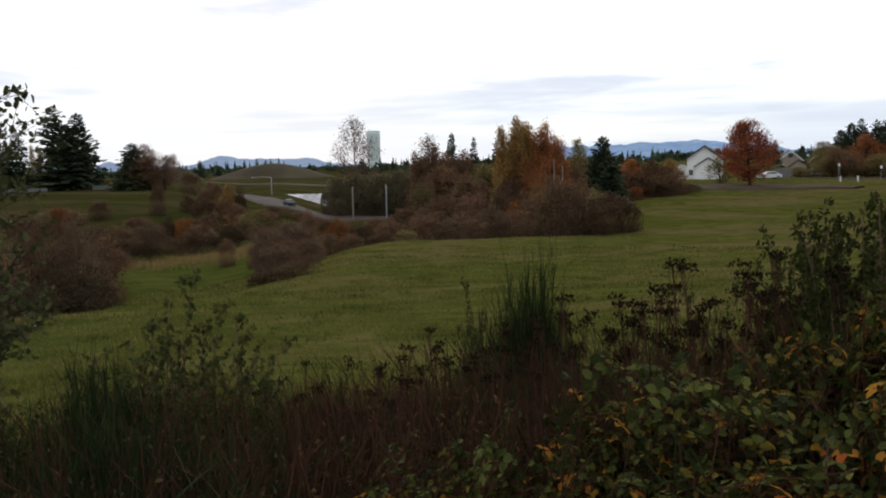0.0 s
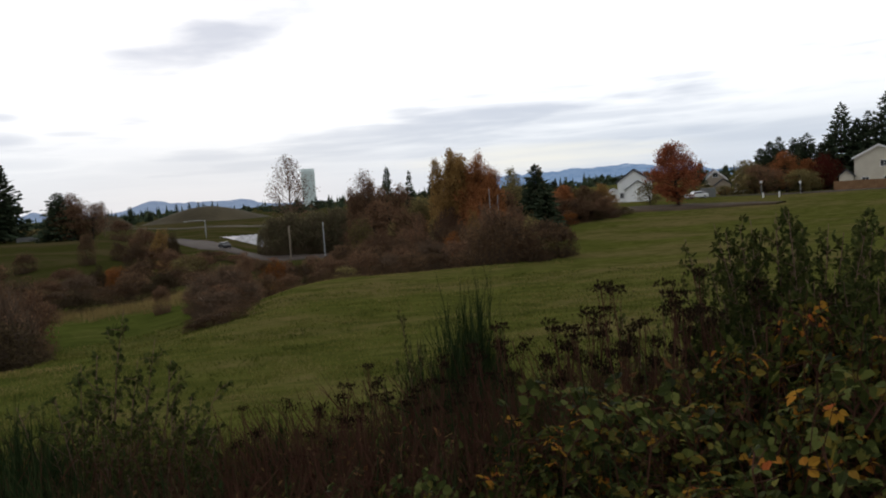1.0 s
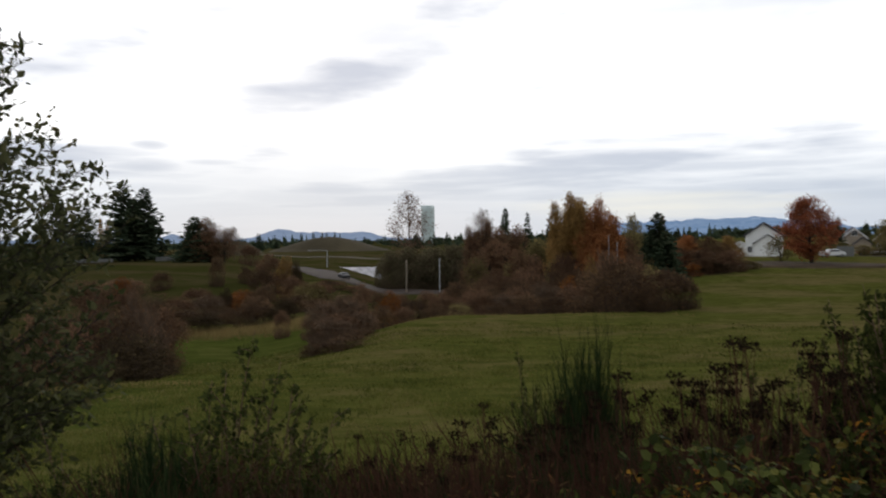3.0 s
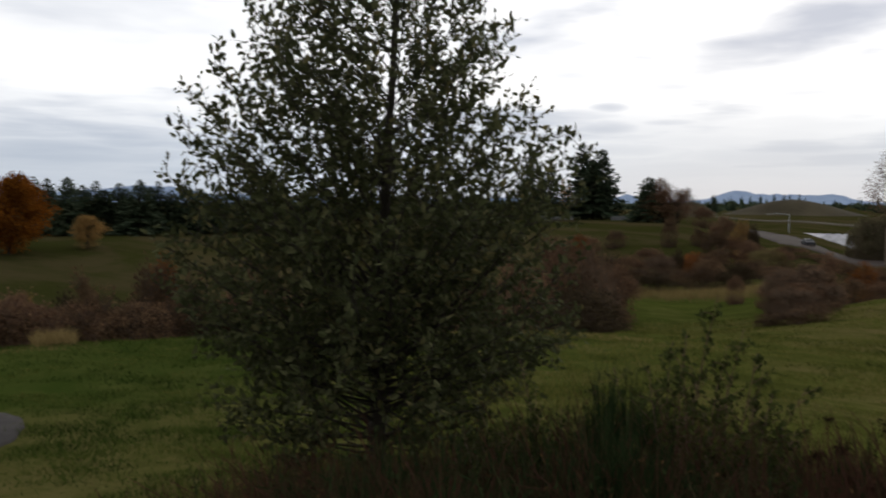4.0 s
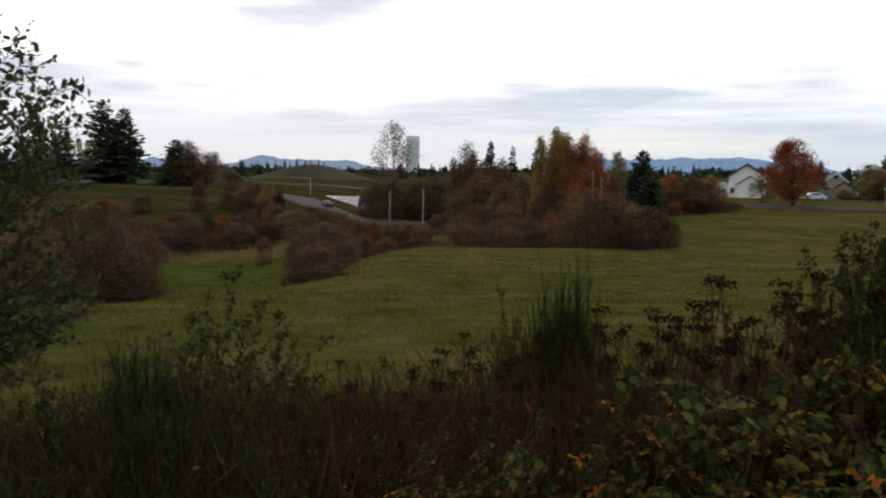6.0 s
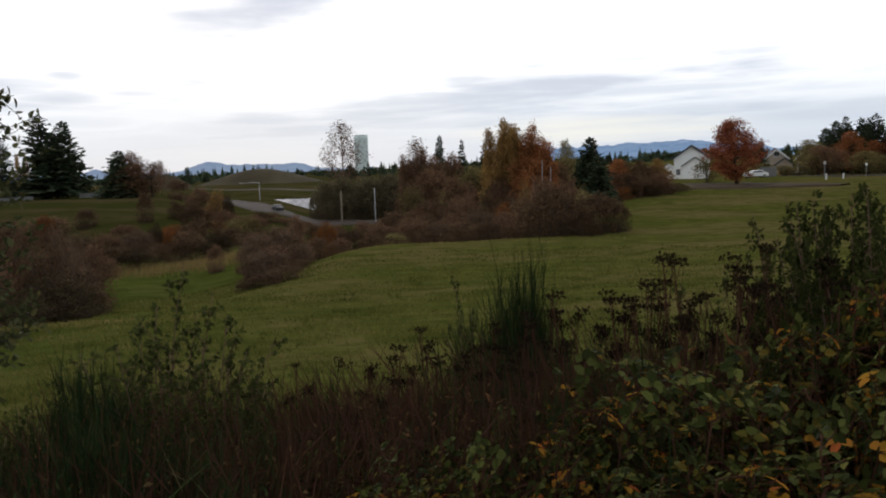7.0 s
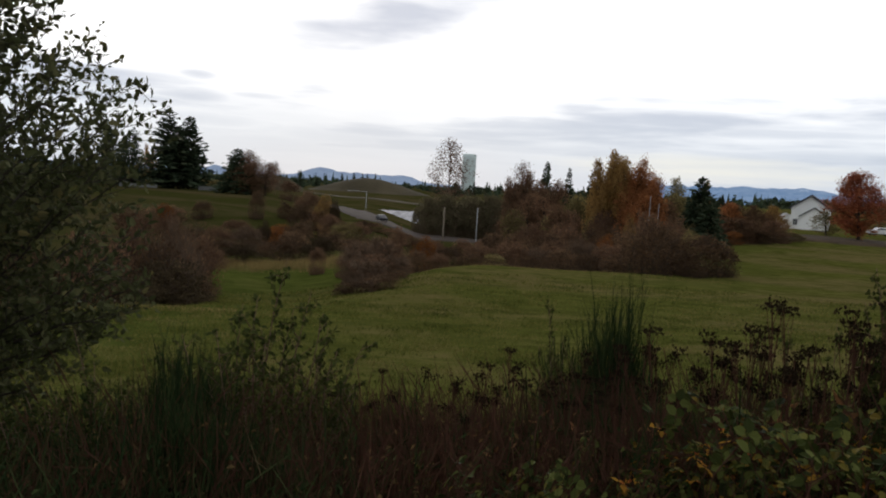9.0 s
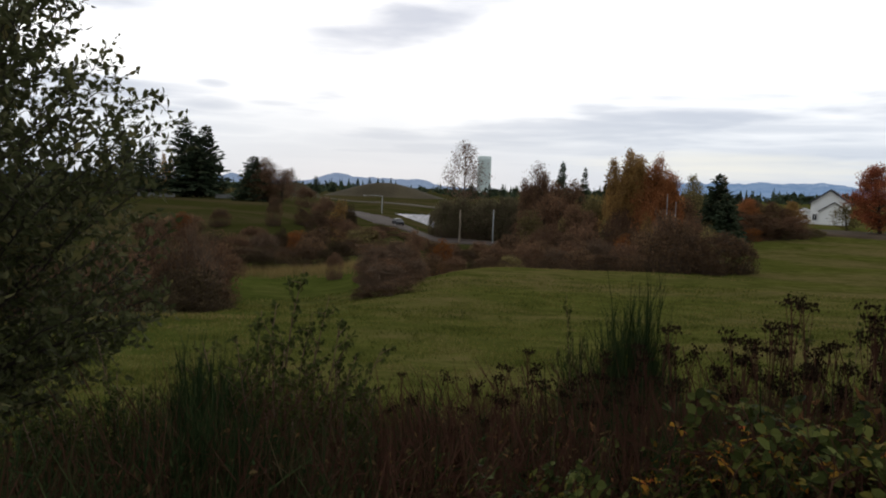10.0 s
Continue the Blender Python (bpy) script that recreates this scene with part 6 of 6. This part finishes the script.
def bramble(seed, h, w, label, canes=16, groups=15, yellow=0.06):
    """Arching thorny canes carrying leaves of three or five broad leaflets."""
    rng = np.random.RandomState(seed)
    s, g, y = Soup(), Soup(), Soup()
    for i in range(canes):
        a = rng.uniform(0, 6.3)
        R = w * rng.uniform(0.35, 1.1)
        top = h * rng.uniform(0.55, 1.0)
        q = np.linspace(0, 1, 9)
        bp = np.stack([np.cos(a + q * 0.5) * R * q, np.sin(a + q * 0.5) * R * q, top * np.sin(q * 2.3 + 0.05) - 0.05], -1) + rng.normal(size=(9, 3)) * 0.02
        s.tube(bp, np.linspace(0.0065, 0.002, 9), 4)
        for b in range(groups):
            f = rng.uniform(0.22, 1.0)
            o = np.array([np.interp(f * 8, np.arange(9), bp[:, e]) for e in range(3)])
            st = unit(rng.normal(size=3) * np.array([1, 1, 0.4]) + np.array([0, 0, 0.55]))
            hub = o + st * rng.uniform(0.04, 0.10)
            s.tube([o, (o + hub) / 2, hub], 0.0016, 3)
            n = rng.choice((3, 3, 5))
            face = unit(np.array([0, -0.35, 1.0]) + rng.normal(size=3) * 0.35)
            e1 = unit(np.cross(face, rng.normal(size=3)))
            e2 = np.cross(face, e1)
            ang = (np.arange(n) - (n - 1) / 2) * (1.25 if n == 3 else 0.85)
            al = np.cos(ang)[:, None] * e1 + np.sin(ang)[:, None] * e2 - face * 0.12
            size = rng.uniform(0.026, 0.046)
            target = y if rng.uniform() < yellow else g
            turned_leaves(target, np.repeat(hub[None], n, 0) + al * 0.008, al, np.repeat(face[None], n, 0), size * np.where(ang == 0, 1.15, 0.95), 0.78, rng, 0.08)
    fit_all(h, s, g, *([y] if y.n else []))
    t = thing("bramble_bush", label, "bramble")
    part_mesh("cane_growth", s.mesh("cane_growth", M_REDSTEM), t, kind="stuff")
    part_mesh("foliage", g.mesh("foliage", M_BRAMBLE), t, kind="stuff")
    if y.n:
        part_mesh("yellow_foliage", y.mesh("yellow_foliage", M_YELLOWLEAF), t, "yellow and orange withered leaves", "stuff")
    return t


def top_scale(a, r, el, h):
    return rise(a, r, el) / h


# the young alder
def alder():
    """Young tree: a straight trunk, long limbs rising steeply to a rounded conical outline, leafy side twigs on their outer parts."""
    rng = np.random.RandomState(62)
    wood, crown = Soup(), Soup()
    H = 5.6
    tp = bent((0, 0, -0.2), (0.015, 0, 1), H + 0.2, rng, 12, 0.08, 0.018)
    wood.tube(tp, np.interp(np.arange(13), (0, 2, 5, 9, 12), (0.085, 0.066, 0.046, 0.022, 0.006)), 9)
    outline = lambda z: float(np.interp(z, (0.55, 0.8, 1.2, 1.6, 2.2, 2.75, 3.2, 3.6, 4.05, 4.5, 5.0, 5.6), (0.5, 1.0, 1.36, 1.52, 1.58, 1.60, 1.48, 1.33, 1.07, 0.78, 0.46, 0.08)))
    cs, ds, ss = [], [], []

    def leafy(tw, n, spread, big=1.0):
        """n leaves set alternately along a twig."""
        q = np.clip(np.linspace(0.12, 1.0, n) + rng.uniform(-0.05, 0.05, n), 0, 1)
        k = np.arange(len(tw))
        c = np.stack([np.interp(q * k[-1], k, tw[:, e]) for e in range(3)], -1)
        d = unit(tw[-1] - tw[0])
        o = unit(np.cross(d, rng.normal(size=3))) * np.where(np.arange(n) % 2, 1, -1)[:, None]
        dd = unit(d * 0.6 + o * spread + rng.normal(size=(n, 3)) * 0.45 + np.array([0, 0, 0.05]))
        cs.append(c + dd * 0.012)
        ds.append(dd)
        ss.append(0.063 * big * rng.uniform(0.6, 1.25, n))

    limbs = 215
    zs = np.linspace(0.75, H - 0.1, 80)
    share = np.cumsum([outline(z) * (0.72 if z < 1.5 else 1.0) for z in zs])
    share = share / share[-1]
    for i in range(limbs):
        u = (i + rng.uniform(0, 1)) / limbs
        zt = float(np.interp(u, share, zs))
        a = i * 2.39996 + rng.uniform(-0.2, 0.2)
        full = outline(zt) * rng.uniform(0.90, 1.02) * (rng.uniform(0.45, 0.8) if i % 4 == 3 else 1.0)
        steep = 0.2 + 0.75 * min(1.0, max(0.0, (zt - 0.8) / 2.4)) + rng.uniform(-0.15, 0.2)
        z0 = max(0.62 + 0.5 * u, zt - full * steep)
        p0 = np.array([np.interp(z0, tp[:, 2], tp[:, 0]), np.interp(z0, tp[:, 2], tp[:, 1]), z0])
        tip = np.array([math.cos(a) * full, math.sin(a) * full, zt])
        q = np.linspace(0, 1, 8)[:, None]
        sag = np.array([0, 0, 1.0]) * np.sin(q * np.pi) * full * rng.uniform(-0.10, 0.04)
        bp = p0 + (tip - p0) * q + sag + rng.normal(size=(8, 3)) * 0.018 * np.sin(q * np.pi)
        r0 = 0.004 + 0.008 * full * (1 - 0.5 * u)
        wood.tube(bp, np.linspace(r0, 0.0022, 8), 5)
        low = zt < 1.7
        start = 0.5 if low else 0.2
        L = np.linalg.norm(tip - p0)
        d = unit(tip - p0)
        n = int(4 + L * 7) if low else int(5 + L * 9)
        for b in range(n):
            f = start + (1 - start) * ((b + rng.uniform(0, 1)) / n) ** 0.8
            o = np.array([np.interp(f * 7, np.arange(8), bp[:, e]) for e in range(3)])
            l2 = (0.16 + 0.32 * rng.uniform(0, 1)) * (0.7 + 0.4 * (1 - f)) * min(1.0, 0.45 + L / 1.4)
            tw = bent(o, unit(d * 0.75 + rng.normal(size=3) * 0.62 + np.array([0, 0, 0.12])), l2, rng, 3, 0.03, 0.10)
            wood.tube(tw, np.linspace(0.0034, 0.0014, 4), 3)
            leafy(tw, int((4 if low else 5) + l2 * 13), 0.75)
        leafy(bp[4:], 12, 0.8)
    leafy(tp[8:], 40, 0.9)
    cs, ds, ss = np.concatenate(cs), np.concatenate(ds), np.concatenate(ss)
    crown.leaves(cs, ds, ss, 0.56, 0.10, rng, True)
    t = thing("alder_tree", "young alder with dull green leaves, bare lower limbs showing", "tree")
    part_mesh("trunk", wood.mesh("trunk", M_BARK, True), t)
    part_mesh("crown", crown.mesh("crown", M_ALDER), t, kind="stuff")
    return t


put(alder(), -41.5, 6.25, 2.1)

BROOMS = [broom(71, 1.9, 0.34, "dark green broom bush with a tall pointed tuft"), broom(72, 1.4, 0.42, "dark green upright broom bush")]
for k, a, r, el, w in ((0, 7.1, 6.0, -5.6, 0.8), (0, 6.2, 5.9, -8.2, 0.9), (1, 5.0, 5.8, -9.2, 1.0), (1, 3.0, 5.9, -10.2, 0.6), (1, 8.3, 6.1, -11.2, 0.7), (0, -24.0, 4.3, -10.9, 0.75), (1, -24.9, 4.2, -12.4, 0.75), (1, -22.8, 4.4, -12.8, 0.7), (1, -23.8, 3.7, -14.2, 0.85),
                       (1, -7.4, 5.2, -14.2, 0.7), (1, -9.0, 5.0, -15.4, 0.6), (1, -25.8, 3.6, -15.8, 0.9), (1, -22.4, 3.5, -16.4, 0.9), (1, -20.2, 3.5, -17.6, 0.8), (1, -17.4, 3.5, -18.0, 0.7)):
    stand(BROOMS[k], USED, a, r, pick.uniform(0, 6), w, top_scale(a, r, el, (1.9, 1.4)[k]), group="broom bushes on the bank")

SAPLINGS = [sapling(81, 1.75, 0.8, "slender green sapling with small round leaves", M_GREENLEAF, 0.033, 12, 19, 11),
            sapling(82, 2.1, 0.48, "leafy green willow shrub", M_GREENLEAF, 0.036, 16, 28, 14, None, 0.6, (0.7, 1.0))]
for k, a, r, el, w in ((0, -19.1, 4.6, -6.6, 1.05), (0, -17.0, 4.7, -9.0, 0.95), (0, -21.0, 4.7, -9.6, 0.9), (0, -15.2, 4.9, -11.4, 0.7), (1, 29.6, 3.9, -2.0, 0.75), (1, 27.4, 4.1, -3.2, 0.7), (1, 31.4, 3.8, -2.8, 0.8), (1, 26.0, 4.4, -5.4, 0.6), (1, 33.2, 3.8, -2.6, 0.9), (1, 28.4, 4.3, -4.2, 0.75), (1, 30.4, 4.2, -3.4, 0.8), (1, 25.0, 4.2, -6.6, 0.6), (0, -18.2, 4.3, -10.0, 0.8),
                       (0, 2.3, 5.2, -8.0, 0.4), (0, 18.2, 4.6, -8.6, 0.6), (0, -29.5, 4.4, -11.5, 0.8), (1, -32.6, 4.2, -14.5, 0.7), (0, 20.8, 4.8, -8.0, 0.5)):
    stand(SAPLINGS[k], USED, a, r, pick.uniform(0, 6), w, top_scale(a, r, el, (1.75, 2.1)[k]), group="young leafy shrubs on the bank")

WEEDS = [tansy(91, 1.5, "tall dead weed with dark flat seed heads", 3, True, 0.3, M_WEED), tansy(92, 1.5, "dead russet weed with seed heads", 4, True, 0.55, M_WEED), tansy(93, 1.3, "dry russet weed stems with withered leaves", 6, False, 0.9, M_WEED)]
def dead_weeds(rows):
    for k, a, r, el, w in rows:
        stand(WEEDS[k], USED, a, r, pick.uniform(0, 6), w, top_scale(a, r, el, (1.5, 1.5, 1.3)[k]), group="dead weeds on the bank")


dead_weeds(((0, 18.2, 4.0, -7.6, 0.8), (0, 20.6, 3.9, -6.4, 0.8), (0, 21.9, 3.8, -5.6, 0.9), (0, 7.0, 4.4, -10.6, 0.8), (1, 9.8, 4.4, -10.2, 0.8), (0, 11.4, 4.2, -9.0, 0.8), (1, 13.6, 4.2, -9.4, 0.9), (1, 16.8, 4.1, -9.6, 0.8), (0, 22.8, 3.9, -6.9, 0.8)))
dead_weeds(((0, -4.8, 4.4, -11.9, 0.8), (0, -1.2, 4.4, -11.6, 0.8), (0, 12.0, 4.0, -8.8, 0.8), (0, 14.2, 4.1, -8.0, 0.8), (1, 9.2, 4.6, -10.6, 0.8), (1, 18.6, 3.7, -8.8, 0.9), (0, 20.0, 3.8, -5.9, 0.8), (1, 16.0, 4.2, -8.4, 0.8), (0, -10.2, 4.6, -13.6, 0.6), (1, 2.8, 4.4, -11.5, 0.9)))
dead_weeds(((1, 15.4, 4.2, -10.8, 0.9), (2, 19.0, 3.9, -10.0, 0.9), (1, 0.6, 4.4, -12.8, 0.9), (2, 1.2, 4.2, -13.5, 0.9), (2, -3.2, 4.0, -14.8, 0.9), (1, 7.9, 4.2, -12.8, 0.9), (2, 14.2, 3.6, -12.5, 1.0), (0, 24.4, 4.1, -7.4, 0.8), (1, 27.5, 3.5, -7.5, 0.9), (2, 29.5, 3.3, -7.0, 0.9), (0, -12.0, 4.6, -15.0, 0.5)))
dead_weeds(((1, -2.6, 4.3, -13.4, 0.8), (1, 6.4, 4.0, -12.6, 0.9), (1, -6.6, 4.4, -14.4, 0.8), (2, 8.8, 3.7, -13.6, 1.0), (2, 4.0, 3.6, -14.8, 1.0), (2, -0.4, 3.6, -16.0, 1.0), (1, 25.6, 3.7, -6.0, 0.9), (2, 22.0, 3.4, -9.5, 1.0), (2, 11.0, 3.5, -13.5, 1.0), (2, 17.4, 3.4, -12.0, 1.0)))

TANGLES = [tangle(101, 1.0, 0.4, "tangle of dead russet stems", M_REDSTEM, M_WEED, 110, 480), tangle(102, 1.0, 0.4, "tangle of dry grass and green weeds", M_BROOM, M_BROOM, 120, 420),
           tangle(103, 0.9, 0.4, "tuft of straw-coloured dry grass", M_STRAW, M_BROWN, 60, 120)]
def brush_top(a):
    """Elevation that the weeds on the bank reach at bearing a."""
    return float(np.interp(a, (-54, -47, -42, -37, -30, -25, -20, -16, -12.5, -10, -6, 0, 6, 14, 22, 28, 36), (-18.2, -15.8, -14.8, -14.8, -14.2, -12.4, -12.8, -13.4, -14.6, -14.6, -13.2, -12.4, -11.6, -11, -9.8, -8.2, -7.5)))


for i in range(340):
    a = -54 + 91 * (i + pick.random()) / 340
    r = pick.uniform(3.0, 5.8)
    russet = 0.8 if -8 < a < 24 else 0.6
    k = 0 if pick.random() < russet else (1 if pick.random() < 0.9 else 2)
    el = brush_top(a) - abs(pick.gauss(0, 1.7)) - 0.6 * (5.8 - r)
    stand(TANGLES[k], USED, a, r, pick.uniform(0, 6), pick.uniform(0.8, 1.25), max(0.3, top_scale(a, r, el, 1.0)), group="weeds on the bank")

BRAMBLES = [bramble(111, 1.2, 0.62, "bramble with green and yellowing leaves", 28, 22, 0.05), bramble(112, 1.2, 0.62, "bramble turning yellow and orange", 24, 20, 0.11), bramble(113, 0.9, 0.55, "low bramble with green leaves", 18, 14, 0.04)]


def brambles(rows):
    for k, a, r, el, w in rows:
        stand(BRAMBLES[k], USED, a, r, pick.uniform(0, 6), w, top_scale(a, r, el, (1.2, 1.2, 0.9)[k]), group="brambles on the bank")


brambles(((0, 20.5, 3.1, -12.8, 1.0), (0, 25.5, 2.9, -12.8, 1.0), (1, 29.5, 2.9, -11.5, 1.0), (0, 32.5, 3.0, -10.5, 1.0), (1, 16.8, 3.1, -15.6, 0.9), (0, 19.5, 2.7, -17.5, 0.9), (1, 23.5, 2.6, -18.0, 0.9), (1, 28.0, 2.5, -18.0, 0.9), (1, 10.5, 2.9, -19.5, 0.7), (2, 14.0, 2.6, -21.5, 0.8), (2, 2.8, 2.6, -18.6, 0.7), (2, -1.2, 2.6, -18.4, 0.75)))
brambles(((1, -3.5, 2.5, -21.0, 0.6), (2, 7.0, 2.6, -22.5, 0.7), (2, -13.5, 3.2, -21.5, 0.6), (1, 27.2, 3.4, -9.8, 0.8), (1, 31.6, 3.4, -7.8, 0.8), (2, -30, 3.0, -23, 0.6), (2, 5.0, 3.6, -16.5, 0.5), (1, 11.8, 3.4, -16.0, 0.5), (2, -8.0, 3.5, -18.5, 0.5), (1, -17.0, 3.3, -21.5, 0.5), (2, 0.8, 3.7, -16.2, 0.4), (0, 36, 3.0, -10, 1.0), (1, 13.5, 2.9, -19.0, 0.7), (1, 33.5, 3.2, -6.8, 0.7)))


# ---- grass ----
PATH = ([(-77, 16.5), (-73, 16.6), (-69.5, 16.4), (-66.9, 15.5), (-66.1, 14.3), (-66.9, 12.8), (-69.2, 11.7), (-73, 10.8), (-79, 10)])
ribbon("path", along(PATH), [0.78] * 9, M_GRAVEL, "narrow grey gravel path bending through the grass", "path", 0.03)


def meadow_grass(a0, a1, n, seed):
    rng = np.random.RandomState(seed)
    s = Soup()
    a = rng.uniform(a0, a1, n)
    r = 5.0 * np.exp(rng.uniform(0, 1, n) ** 0.85 * math.log(10.0))
    x, y = r * np.sin(np.radians(a)), r * np.cos(np.radians(a))
    clump = waves(x, y, 0.9, 12) + 0.7 * waves(x, y, 3.3, 13)
    keep = clump + rng.normal(size=n) * 0.5 > -0.1
    # bare path
    way = np.array(along(PATH))
    for p, q in zip(way[:-1], way[1:]):
        u = np.clip(((x - p[0]) * (q - p)[0] + (y - p[1]) * (q - p)[1]) / ((q - p) ** 2).sum(), 0, 1)
        keep &= np.hypot(x - p[0] - u * (q - p)[0], y - p[1] - u * (q - p)[1]) > 0.36 + 0.16 * rng.normal(size=n)
    x, y, r, clump = x[keep], y[keep], r[keep], clump[keep]
    n = len(x)
    c = np.stack([x, y, height(x, y) - 0.01], -1)
    L = rng.uniform(0.03, 0.10, n) * (1 + 0.5 * np.clip(clump, -0.5, 1)) * (0.8 + r / 45)
    d = unit(rng.normal(size=(n, 3)) * np.array([0.5, 0.5, 0.1]) + np.array([0, 0, 1]))
    s.spikes(c, c + d * L[:, None], 0.006 + r * 0.0011, rng)
    return s


def dry_grass():
    rng = np.random.RandomState(8)
    s = Soup()
    for a0, a1, r0, r1, n, h in ((-22.5, -13.2, 62, 72, 5200, 0.62), (-63.9, -61.4, 27.0, 30.0, 900, 0.6), (-48, -21, 25.4, 27.2, 1800, 0.16), (-76, -60, 25.4, 27.2, 900, 0.16), (-8, 14, 56, 63, 1500, 0.22)):
        a, r = rng.uniform(a0, a1, n), rng.uniform(r0, r1, n)
        x, y = r * np.sin(np.radians(a)), r * np.cos(np.radians(a))
        k = waves(x, y, 4.0, 15) + rng.normal(size=n) * 0.3 > -0.15
        x, y = x[k], y[k]
        c = np.stack([x, y, height(x, y) - 0.02], -1)
        d = unit(rng.normal(size=(len(x), 3)) * np.array([0.3, 0.3, 0.1]) + np.array([0, 0, 1]))
        s.blades(c, c + d * h * rng.uniform(0.5, 1.2, (len(x), 1)), 0.012 + 0.02 * h, rng)
    tagged(new("dry_grass", s.mesh("dry_grass", M_DRYGRASS)), "tall tawny dry grass in the swale", "grass", kind="stuff")


tagged(new("meadow_grass", meadow_grass(-40, 36, 225000, 7).mesh("meadow_grass", M_GRASS)), "short mown green grass with dry blades", "grass", kind="stuff")
tagged(new("path_grass", meadow_grass(-76, -34, 125000, 9).mesh("path_grass", M_LUSH)), "lush green grass beside the gravel path", "grass", kind="stuff")
dry_grass()
